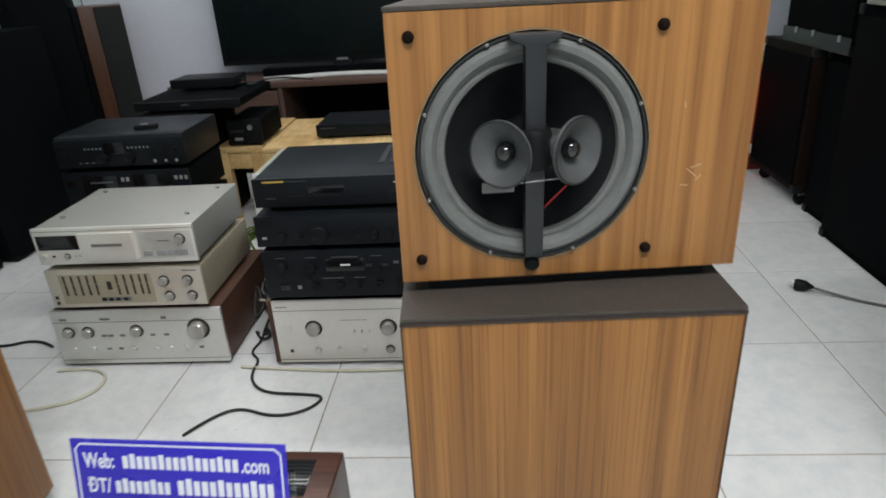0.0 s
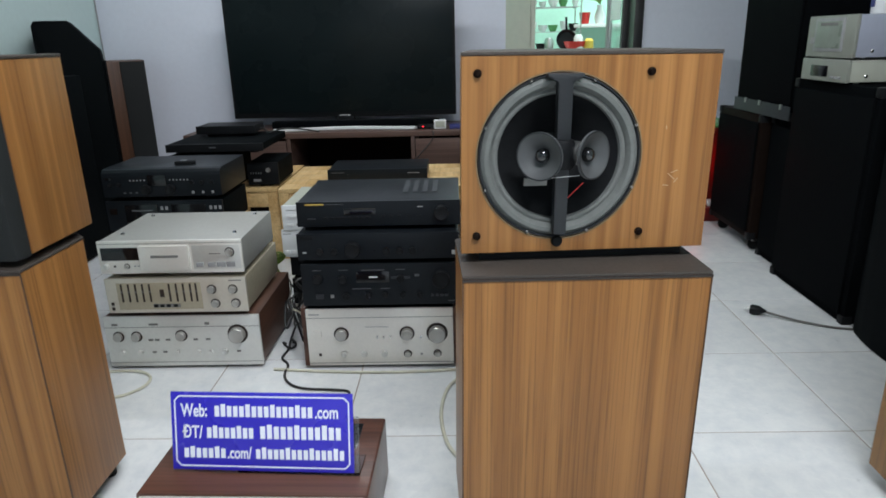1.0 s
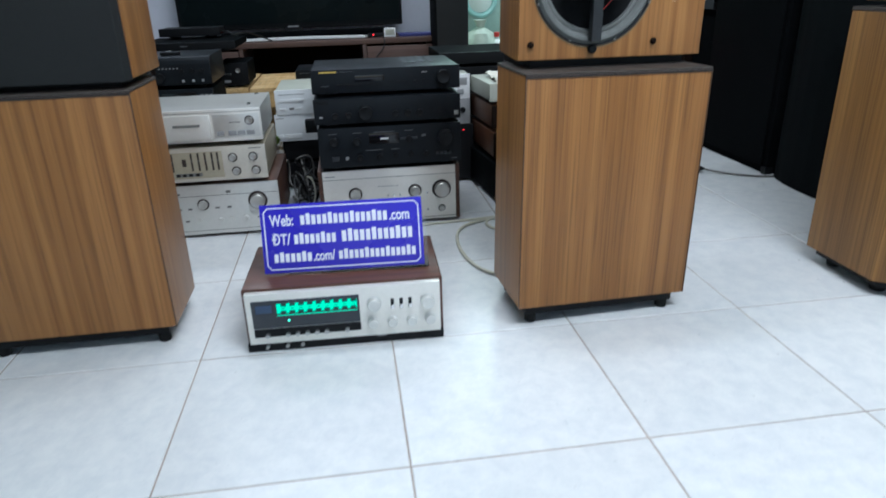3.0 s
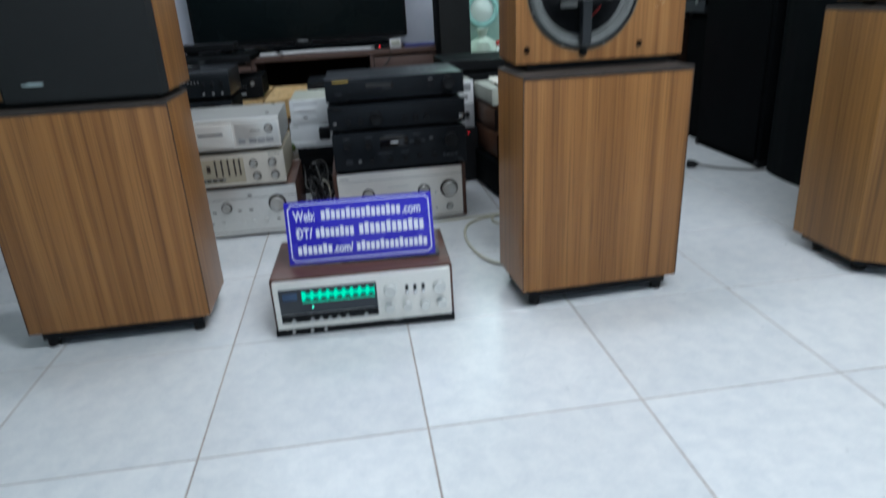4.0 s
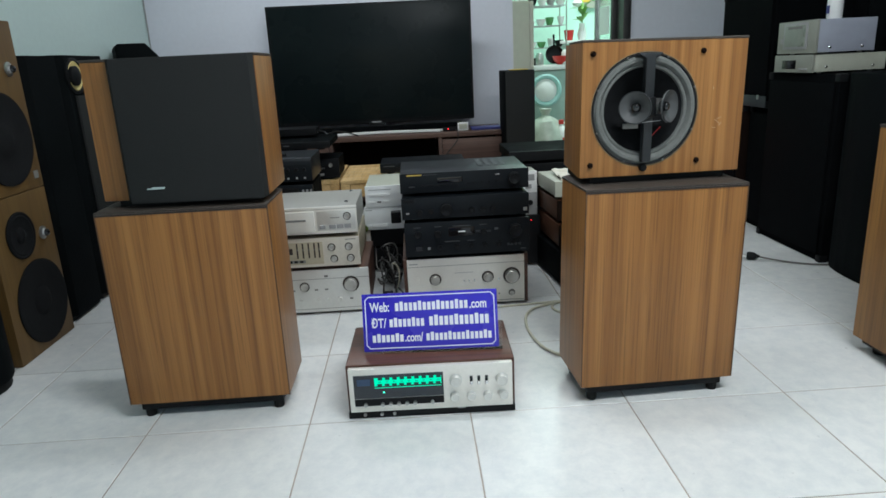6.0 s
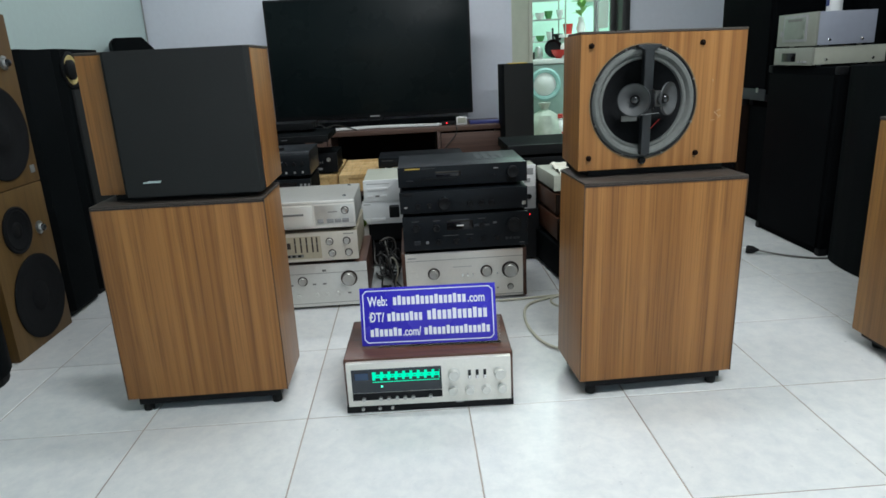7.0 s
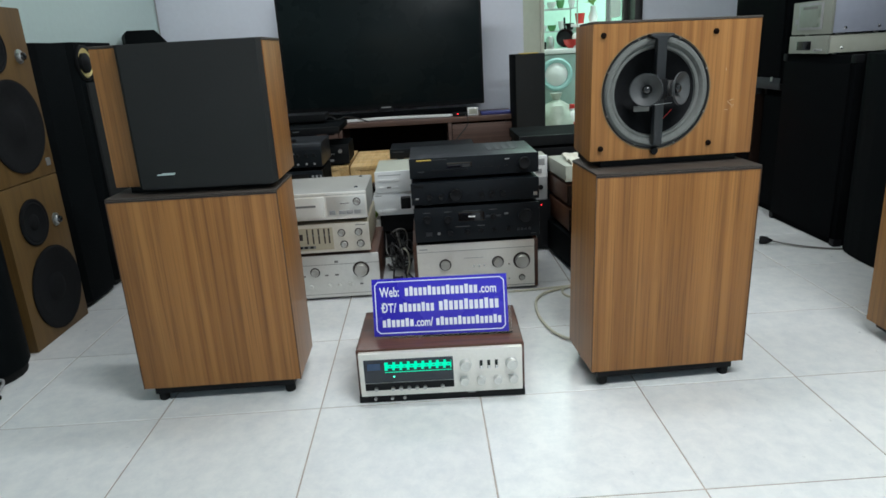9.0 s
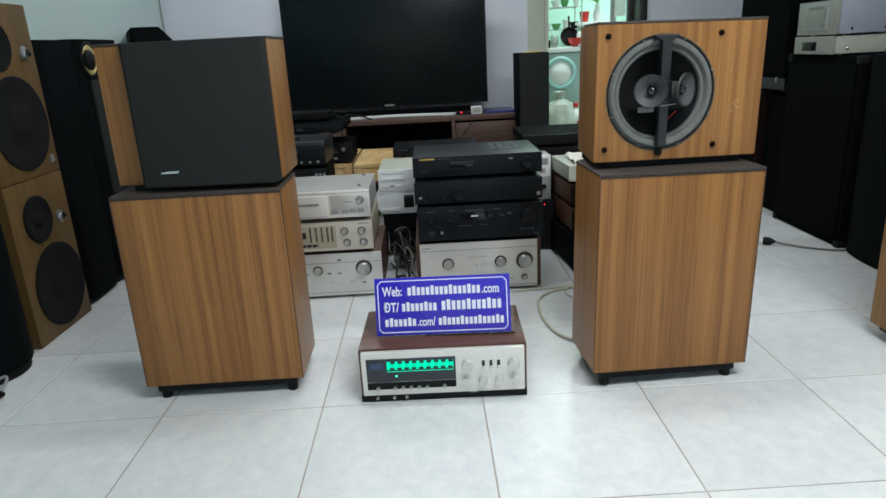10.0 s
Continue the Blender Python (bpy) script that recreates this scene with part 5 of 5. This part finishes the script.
black_tower(0.812, 1.058, 0.932, -0.952)
black_tower(1.066, 1.425, 0.937, -0.955, (1.150, 0.862), "black tower speaker with a yellow woven midrange cone")
black_tower(1.445, 1.965, 0.785, -0.925, None, "wide plain black speaker by the wall")
sl = thing("stage_monitor", pose(-1.040, 2.10, 0, 0, 0, 26), "tall black speaker with a sloping top by the wall", "loudspeaker")
part("cabinet", prism([(-0.135, 0.0), (-0.135, 0.992), (-0.122, 1.012), (0.008, 1.013), (0.119, 0.885), (0.122, 0.855), (0.122, 0.0)], 0.0, 0.30, 'Y', 0.006), BLACK_PAINT, sl)
part("grille", box(0.123, 0.131, 0.02, 0.28, 0.06, 0.835, 0.003), GRILLE_METAL, sl)
bt = thing("tower_speaker", pose(-1.045, 2.545, 0, 0, 0, 28), "brown veneer tower speaker with dark front near the wall corner", "loudspeaker")
part("cabinet", box(-0.115, 0.118, 0.013, 0.28, 0, 0.828, 0.004), BROWN_WOOD, bt)
part("grille", box(-0.002, 0.116, -0.004, 0.0125, 0.03, 0.823, 0.003), CLOTH, bt)
part("side_strip", box(-0.114, -0.004, -0.002, 0.0125, 0.002, 0.824, 0.002), BROWN_WOOD, bt)
mon = thing("tower_speaker", pose(-1.08, 0.300, 0), "black tower speaker with rounded front by the wall", "loudspeaker")
rim = [(0.19 * math.cos(a) * (1.0 if math.cos(a) > 0 else 0.85), 0.150 * math.sin(a)) for a in [2 * math.pi * i / 28 for i in range(28)]]
part("cabinet", prism(rim, 0.025, 0.93, 'Z', 0.012), BLACK_PAINT, mon)
part("base_ring", prism([(x * 0.94, y * 0.94) for x, y in rim], 0.0, 0.0245, 'Z', 0.003), BLACK_RUBBER, mon)
jack = solid("plug", lathe([(0, 0), (0.012, 0), (0.014, 0.01), (0.010, 0.03), (0.005, 0.04)], 16, pose(-0.905, 0.13, 0.0145, 0, 90, 20)), BROWN_BLACK, "dark plug lying on the tiles", "plug")
tube("cable", [(-0.89, 0.142, 0.012), (-0.875, 0.175, 0.03), (-0.905, 0.22, 0.035), (-0.93, 0.18, 0.02), (-0.98, 0.10, 0.005)], 0.004, GREY_PLASTIC, "grey cable end beside the plug", "cable")


# ---- black cabinets along the other wall ----
def caster(parent, m):
    c = part("caster", box(-0.016, 0.016, -0.02, 0.02, 0.04, 0.06, 0.003), STEEL, parent, m=m)
    part("wheel", lathe([(0, -0.01), (0.022, -0.01), (0.025, -0.006), (0.025, 0.006), (0.022, 0.01), (0, 0.01)], 20, pose(0, 0, 0.026, 90)), BLACK_RUBBER, c)
    return c


def stage_cabinet(xf, y0, y1, z0, z1, depth, cover=BLACK_CARPET, wheels=False, handle=False, bulge=0.0, label="black stage speaker cabinet with steel grille", latches=False):
    t = thing("stage_speaker", pose(xf, (y0 + y1) / 2, z0), label, "loudspeaker", "black stage cabinets")
    W, HH, lift = (y1 - y0) / 2, z1 - z0, 0.06 if wheels else 0.0
    if bulge:
        pts = [(depth, -W), (0.05, -W)] + [(0.05 - bulge * math.cos(a), -W * math.sin(-a)) for a in [(-math.pi / 2) + math.pi * i / 10 for i in range(1, 10)]] + [(0.05, W), (depth, W)]
    else:
        pts = [(0, -W), (depth, -W), (depth, W), (0, W)]
    part("cabinet", prism(pts, lift, HH, 'Z', 0.008), cover, t)
    if not bulge:
        part("grille", box(-0.010, -0.001, -W + 0.02, W - 0.02, lift + 0.03, HH - 0.03, 0.003), GRILLE_METAL, t)
        cor = mesh_of("corner", box(-0.004, 0.03, -0.015, 0.015, -0.015, 0.015, 0.004), BLACK_PLASTIC)
        for cy in (-W + 0.013, W - 0.013):
            for cz in (lift + 0.013, HH - 0.013):
                part("corner", cor, None, t, m=pose(0, cy, cz))
    if handle:
        hb = part("handle", box(0.10, 0.20, -W - 0.004, -W + 0.001, HH * 0.55, HH * 0.80, 0.003), BLACK_PLASTIC, t, "recessed black handle")
        part("badge", box(0.12, 0.18, -W - 0.003, -W + 0.0005, HH * 0.835, HH * 0.85, 0.001), STEEL, t)
        for q in range(5):
            part("louvre", box(0.105, 0.195, -W - 0.004, -W + 0.0005, HH * (0.885 + 0.018 * q), HH * (0.893 + 0.018 * q), 0.001), BLACK_PLASTIC, t)
        part("handle_bar", box(0.14, 0.16, -W - 0.016, -W - 0.005, HH * 0.58, HH * 0.77, 0.004), STEEL, hb)
    if wheels:
        for cx in (0.05, depth - 0.05):
            for cy in (-W + 0.05, W - 0.05):
                caster(t, pose(cx, cy, 0))
    if latches:
        part("lower_rail", box(-0.014, -0.0105, -W + 0.004, W - 0.004, 0.001, 0.052, 0.001), CHARCOAL_METAL, t, "grey steel rail along the foot")
        for cy in (-W + 0.07, 0.0, W - 0.12):
            part("latch", box(-0.019, -0.0145, cy - 0.008, cy + 0.008, 0.036, 0.056, 0.001), STEEL, t)
    return t


stage_cabinet(1.95, 1.50, 1.715, 0.0, 0.575, 0.55, BLACK_CARPET, label="narrow black speaker beside the bass cabinet")
stage_cabinet(1.912, 1.72, 2.15, 0.0, 0.575, 0.60, BROWN_BLACK, wheels=True, label="brown-black bass cabinet on casters")
stage_cabinet(1.93, 1.52, 2.02, 0.576, 1.10, 0.52, BLACK_CARPET, latches=True, label="black stage speaker standing on the bass cabinet")
stage_cabinet(2.28, 1.40, 2.20, 0.0, 1.65, 0.45, BLACK_PAINT, label="tall black cabinet close to the wall")
stage_cabinet(1.905, 0.985, 1.48, 0.0, 0.7335, 0.55, BLACK_CARPET, handle=False, label="black stage speaker carrying two small silver units")
stage_cabinet(1.885, 0.53, 0.965, 0.0, 0.742, 0.55, BLACK_PAINT, bulge=0.05, handle=True, label="black stage speaker with a curved front and side handle")
stage_cabinet(1.93, 0.05, 0.51, 0.0, 0.74, 0.50, BLACK_PAINT, handle=True, label="black stage speaker with recessed side handle")
stage_cabinet(2.30, 0.75, 1.30, 0.0, 0.92, 0.40, BLACK_PAINT, label="black cabinet behind the silver units")
stage_cabinet(2.34, 0.95, 1.38, 0.921, 1.55, 0.36, BLACK_PAINT, label="black speaker standing on a cabinet by the wall")
stage_cabinet(2.25, 0.02, 0.50, 0.741, 1.50, 0.40, BLACK_PAINT, label="black speaker standing on a stage cabinet")

for nm, y1_, z0_, z1_, d_, lab in (("tuner", 1.415, 0.734, 0.806, 0.30, "flat silver mini tuner on a black stage speaker"), ("mini_amplifier", 1.405, 0.808, 0.938, 0.24, "silver mini amplifier with a display on the tuner")):
    u = thing(nm, pose(1.885, y1_ - 0.27, z0_, 0, 0, 0), lab, "hi-fi unit", "small silver units")
    hh = z1_ - z0_
    part("body", box(0.012, d_, 0, 0.27, 0.006, hh, 0.003), LAVENDER_GREY if hh > 0.1 else OFF_WHITE, u)
    for sx in (0.06, d_ - 0.05):
        part("screw", lathe([(0, 0.003), (0.004, 0.0025), (0.006, 0.0)], 14, pose(sx, 0, 0.024, 90)), CHROME, u)
    part("faceplate", box(0.0, 0.0115, -0.002, 0.272, 0.004, hh + 0.001, 0.003), DULL_FACE, u)
    if hh > 0.1:
        part("display_frame", box(-0.003, 0.0005, 0.055, 0.225, 0.022, 0.124, 0.001), GREY_PLASTIC, u)
        part("display", box(-0.0045, -0.0025, 0.068, 0.212, 0.032, 0.114, 0.0005), LCD, u)
        part("caption_bar", box(-0.0052, -0.0042, 0.09, 0.19, 0.100, 0.110), SHADOW_GREY, u)
        part("button", box(-0.004, 0.0005, 0.225, 0.245, 0.045, 0.065, 0.001), GREY_PLASTIC, u)
    else:
        part("display", box(-0.0015, 0.0005, 0.11, 0.21, 0.018, 0.052, 0.0005), DISPLAY_BLACK, u)
        for k in range(3):
            part("button", box(-0.004, 0.0005, 0.03 + 0.022 * k, 0.045 + 0.022 * k, 0.014, 0.022, 0.001), GREY_PLASTIC, u)
    for fx in (0.05, d_ - 0.04):
        part("foot", lathe([(0, 0), (0.008, 0), (0.009, 0.0062), (0, 0.0062)], 12, pose(fx, 0.03, 0)), STEEL, u)
        part("foot", lathe([(0, 0), (0.008, 0), (0.009, 0.0062), (0, 0.0062)], 12, pose(fx, 0.24, 0)), STEEL, u)
bot = thing("bottle", pose(1.99, 1.20, 0.9395), "white plastic bottle standing on the mini amplifier", "bottle")
part("body", lathe([(0, 0), (0.026, 0), (0.028, 0.004), (0.028, 0.15), (0.024, 0.165), (0.012, 0.18), (0.012, 0.20), (0, 0.20)], 24), WHITE_PLASTIC, bot)
part("label", lathe([(0.0284, 0.03), (0.0284, 0.10)], 24), MINI_SILVER, bot)
part("mark", box(-0.029, -0.0275, -0.01, 0.01, 0.02, 0.05, 0.0005), BLUE_FOLDER, bot)

# honey-coloured pair unit near the camera's side
hc = thing("speaker_base_cabinet", pose(1.528, 0.225, 0), "honey veneer loudspeaker base cabinet with cut corner on short feet", "speaker cabinet")
out = [(0, 0), (0, -0.232), (0.085, -0.292), (0.37, -0.292), (0.37, 0)]
part("body", prism(out, 0.04, 0.628, 'Z', 0.002), ORANGE_WOOD, hc)
part("top_panel", prism([(x * 1.004 - 0.001, y * 1.004 + 0.001) for x, y in out], 0.6285, 0.637, 'Z', 0.002), LAMINATE, hc)
part("plinth", prism([(x * 0.9 + 0.018, y * 0.9 - 0.018) for x, y in out], 0.022, 0.0395, 'Z'), BLACK_PLASTIC, hc)
for fx, fy in ((0.05, -0.05), (0.05, -0.20), (0.31, -0.05), (0.31, -0.24)):
    part("foot", lathe([(0, 0), (0.016, 0), (0.018, 0.004), (0.018, 0.0225), (0, 0.0225)], 18, pose(fx, fy, 0)), BLACK_RUBBER, hc)
hu = thing("loudspeaker", pose(1.545, 0.215, 0.6375), "loudspeaker with black cloth front on the honey base cabinet", "loudspeaker")
part("body", prism([(0.004, 0), (0.004, -0.21), (0.08, -0.265), (0.345, -0.265), (0.345, 0)], 0.012, 0.36, 'Z', 0.002), ORANGE_WOOD, hu)
part("grille", prism([(-0.014, -0.01), (-0.014, -0.22), (0.07, -0.283), (0.33, -0.283), (0.33, -0.2655), (0.0795, -0.2655), (0.0035, -0.2105), (0.0035, -0.01)], 0.016, 0.356, 'Z', 0.002), CLOTH, hu, "black cloth grille")
for fx, fy in ((0.05, -0.05), (0.05, -0.18), (0.29, -0.05), (0.29, -0.22)):
    part("pad", lathe([(0, 0), (0.014, 0), (0.014, 0.0125), (0, 0.0125)], 14, pose(fx, fy, 0)), BLACK_RUBBER, hu)

# floor altar with red lamps
al = thing("altar", pose(1.70, 2.22, 0), "small red lacquered floor altar with glowing red lamps", "altar")
part("base", box(0, 0.32, 0, 0.30, 0, 0.07, 0.004), RED_LACQUER, al)
for sx in (0.0, 0.295):
    part("side", box(sx, sx + 0.025, 0.0, 0.30, 0.0705, 0.44, 0.003), RED_LACQUER, al)
part("back", box(0.0255, 0.2945, 0.28, 0.30, 0.0705, 0.44), RED_LACQUER, al)
part("roof", box(-0.015, 0.335, -0.02, 0.31, 0.4405, 0.465, 0.004), RED_LACQUER, al)
part("roof_tile", box(-0.01, 0.33, -0.015, 0.28, 0.4655, 0.48, 0.004), GREEN_PLASTIC, al, "pale green roof slab")
for lx, lz in ((0.09, 0.26), (0.23, 0.26), (0.16, 0.34)):
    lp = part("lamp", lathe([(0, -0.03), (0.016, -0.03), (0.028, -0.012), (0.028, 0.022), (0.014, 0.048), (0, 0.056)], 16, pose(lx, 0.12, lz - 0.02)), RED_LAMP, al, "glowing red lamp")
    part("lamp_stem", lathe([(0.006, 0.0), (0.006, lz - 0.136)], 10, pose(lx, 0.12, 0.0705)), GOLD, lp)
part("incense_bowl", lathe([(0, 0), (0.03, 0), (0.045, 0.03), (0.045, 0.055), (0.04, 0.055), (0.038, 0.03), (0, 0.02)], 24, pose(0.16, 0.06, 0.0705)), WHITE_PLASTIC, al)
for lx in (0.07, 0.25):
    part("cup", lathe([(0, 0), (0.014, 0), (0.02, 0.03), (0.017, 0.03), (0.012, 0.005), (0, 0.005)], 16, pose(lx, 0.04, 0.0705)), WHITE_PLASTIC, al)

# ---- the kitchen ----
fr = thing("refrigerator", pose(0.62, 3.35, 0), "cream enamel refrigerator just inside the kitchen door", "refrigerator")
part("body", box(0, 0.545, 0, 0.55, 0.03, 1.235, 0.012), CREAM, fr)
part("door", box(0.5455, 0.575, 0.01, 0.54, 0.05, 1.23, 0.008), CREAM, fr)
part("base", box(0.02, 0.53, 0.02, 0.53, 0, 0.0295), BLACK_PLASTIC, fr)
co = thing("kitchen_counter", pose(1.24, 4.18, 0), "kitchen counter with white worktop and open front", "counter")
part("worktop", box(0, 1.5, 0, 0.60, 0.745, 0.785, 0.006), WHITE_PLASTIC, co)
for cx in (0.50, 0.95, 1.44):
    part("support", box(cx, cx + 0.05, 0.02, 0.58, 0, 0.7445), KITCHEN_MINT, co)
part("shelf", box(0.551, 0.949, 0.05, 0.58, 0.35, 0.375, 0.003), PINE, co)
wm = thing("washing_machine", pose(1.245, 4.20, 0), "white washing machine with round teal window under the counter", "washing machine")
part("body", box(0, 0.48, 0, 0.52, 0.02, 0.74, 0.015), WASHER_GREY, wm)
part("door_ring", lathe([(0.135, 0.0), (0.135, 0.02), (0.12, 0.03), (0.10, 0.026), (0.095, 0.01)], 36, pose(0.20, 0, 0.60 - 0.02, 90)), PALE_TEAL, wm, "pale teal door ring")
# the porthole's white is a reflection put into its colour
part("window", lathe([(0.095, 0.012), (0.06, 0.03), (0.0, 0.036)], 36, pose(0.20, 0, 0.58, 90)), WHITE_PLASTIC, wm, "porthole coloured white for the reflection in its glass")
part("foot", box(0.03, 0.45, 0.03, 0.49, 0, 0.0195), BLACK_PLASTIC, wm)
ra = thing("dish_rack", pose(1.26, 4.36, 0.7855), "steel wire dish rack full of crockery on the counter", "dish rack")
for lx in (0.0, 0.40):
    for ly in (0.0, 0.26):
        part("post", lathe([(0.006, 0), (0.006, 0.62)], 8, pose(lx, ly, 0)), STEEL, ra)
for k, z in enumerate((0.14, 0.32, 0.48)):
    sh = bmesh.new()
    for q in range(9):
        sh = box(0.0, 0.40, q * 0.0325 - 0.002, q * 0.0325 + 0.002, z, z + 0.004, bm=sh)
    part("shelf", sh, STEEL, ra)


def bowl(m, r, h, material, label, nm="bowl", cat="bowl", group="crockery"):
    return solid(nm, lathe([(0, 0), (r * 0.5, 0), (r * 0.85, h * 0.5), (r, h), (r * 0.95, h), (r * 0.78, h * 0.5), (0, h * 0.12)], 20), material, label, cat, group, m=m)


rk = random.Random(11)
for z in (0.9305, 1.1105, 1.2705):
    for q in range(5):
        mt = rk.choice((WHITE_PLASTIC, WHITE_PLASTIC, GREY_PLASTIC, MINI_SILVER, GREEN_PLASTIC, BLACK_PLASTIC))
        bowl(pose(1.30 + 0.08 * q, 4.40 + rk.uniform(0, 0.1), z), rk.uniform(0.03, 0.045), rk.uniform(0.04, 0.085), mt, "bowl in the wire dish rack")
pan = solid("frying_pan", lathe([(0, 0), (0.062, 0), (0.078, 0.03), (0.074, 0.03), (0.06, 0.006), (0, 0.006)], 28), BLACK_PLASTIC, "black frying pan leaning against the rack", "pan", m=pose(1.545, 4.33, 0.862, 78, 0, 0))
part("handle", box(-0.008, 0.008, 0.074, 0.17, 0.018, 0.03, 0.004), BLACK_PLASTIC, pan)
bowl(pose(1.36, 4.27, 0.7855), 0.055, 0.06, BLACK_PLASTIC, "black pot on the counter", "pot", "pot", "")
bowl(pose(1.60, 4.25, 0.7855), 0.085, 0.07, RED_PLASTIC, "orange-red plastic basket on the counter", "basket", "basket", "")
cup = solid("bucket", lathe([(0, 0), (0.032, 0), (0.044, 0.085), (0.041, 0.085), (0.029, 0.006), (0, 0.006)], 24), RED_PLASTIC, "red plastic beaker on a wall shelf", "beaker", m=pose(1.715, 4.5, 0.982))
ws = thing("wall_shelf", pose(1.62, 4.42, 0.955), "narrow white kitchen wall shelf", "shelf")
part("board", box(0, 0.62, 0, 0.378, 0, 0.025, 0.003), WHITE_PLASTIC, ws)
va = thing("vase", pose(1.83, 4.5, 0.9805), "white vase with green leaves and a pale flower", "vase")
part("vase_body", lathe([(0, 0), (0.03, 0), (0.042, 0.05), (0.022, 0.12), (0.026, 0.14), (0.022, 0.14), (0.018, 0.12), (0, 0.1)], 24), WHITE_PLASTIC, va)
lf = bmesh.new()
for q in range(16):
    a = rk.uniform(0, 6.28)
    one = bmesh.new()
    vs = [one.verts.new(p) for p in ((0, 0, 0), (0.016, 0.03, 0.004), (0.02, 0.07, 0.0), (0, 0.12, -0.012), (-0.02, 0.07, 0.0), (-0.016, 0.03, 0.004))]
    one.faces.new(vs)
    bmesh.ops.transform(one, matrix=pose(rk.uniform(-0.01, 0.01), 0, 0.14 + 0.010 * q, rk.uniform(10, 65), 0, math.degrees(a)), verts=one.verts)
    lf = join(lf, one)
part("leaves", lf, LEAF, va, "green leaves")
part("flower", lathe([(0, 0), (0.03, 0.01), (0.045, 0.035), (0.03, 0.06), (0, 0.066)], 16, pose(-0.05, -0.02, 0.27)), WHITE_PLASTIC, va, "pale flower")
cal = thing("calendar", pose(1.87, 4.775, 1.26), "yellow and green calendar hanging on the mint wall", "calendar")
part("sheet", box(0, 0.30, 0.0, 0.006, 0, 0.4, 0.001), OFF_WHITE, cal)
part("yellow_strip", box(0.0, 0.10, -0.003, -0.0005, 0.05, 0.4), YELLOW_PAPER, cal)
part("dark_print", box(0.12, 0.28, -0.003, -0.0005, 0.06, 0.2), GREEN_PLASTIC, cal)
for k, (bx_, bh, mt) in enumerate(((1.40, 0.10, STEEL), (1.62, 0.12, WHITE_PLASTIC), (1.70, 0.09, YELLOW_PAPER))):
    solid("jar", lathe([(0, 0), (0.03, 0), (0.034, 0.01), (0.034, bh * 0.8), (0.02, bh), (0, bh)], 20), mt, "small kitchen jar on the shelf below the counter" if bx_ > 1.75 else "small kitchen jar on the counter", "jar", "kitchen jars", m=pose(bx_, 4.22, 0.7855))



def lumpy_bag(m, r, h, label):
    """A tied plastic bag: a sagging, creased body and a gathered neck."""
    b = lathe([(0, 0), (r * 0.8, 0), (r, h * 0.2), (r * 0.95, h * 0.5), (r * 0.6, h * 0.78), (r * 0.16, h * 0.88), (r * 0.28, h), (r * 0.24, h), (0, h * 0.9)], 28)
    for v in b.verts:
        k = 1 + 0.22 * noise.noise((v.co.x * 14, v.co.y * 14, v.co.z * 11 + r * 90))
        v.co.x, v.co.y = v.co.x * k, v.co.y * k
    return solid("plastic_bag", b, BAG_FILM, label, "bag", "kitchen bags", m=m)


lumpy_bag(pose(1.41, 4.02, 0.0), 0.17, 0.44, "full grey plastic bag standing before the washing machine")
lumpy_bag(pose(1.63, 4.06, 0.0), 0.12, 0.40, "full grey plastic bag standing on the kitchen floor")
db = thing("detergent_bottle", pose(1.525, 3.95, 0), "white detergent bottle with a red label on the floor", "bottle")
part("body", lathe([(0, 0), (0.05, 0), (0.054, 0.008), (0.054, 0.24), (0.03, 0.29), (0.018, 0.30), (0.018, 0.315), (0, 0.315)], 24), WHITE_PLASTIC, db)
part("label", lathe([(0.0546, 0.10), (0.0546, 0.21)], 24), RED_PLASTIC, db, "red label")
part("cap", lathe([(0.021, 0.3155), (0.021, 0.345), (0.017, 0.35), (0, 0.35)], 18), RED_PLASTIC, db, "red cap")
solid("storage_box", box(1.74, 2.18, 4.24, 4.70, 0.376, 0.60, 0.006), DARK_WOOD, "brown box on the shelf under the counter", "box")

# ---- floor tiles ----
P = 0.4
tile_me = mesh_of("tile", box(-P / 2 + 0.0016, P / 2 - 0.0016, -P / 2 + 0.0016, P / 2 - 0.0016, -0.008, 0.0, 0.0012, 1), TILE)
tile_floor = solid("floor", box(X0, X1, Y0, Y1 + 0.1, -0.0049, -0.0016), GROUT, "glossy white tiled floor with brown joints", "floor", kind="structure")
rt = random.Random(2)
for i in range(-4, 8):
    for j in range(-10, 8):
        cx, cy = (i + 0.5) * P + 0.005, (j + 0.5) * P + 0.002
        part("tile", tile_me, None, tile_floor, m=pose(cx, cy, rt.uniform(-0.0006, 0.0), 0, 0, 90 * rt.randrange(4)))
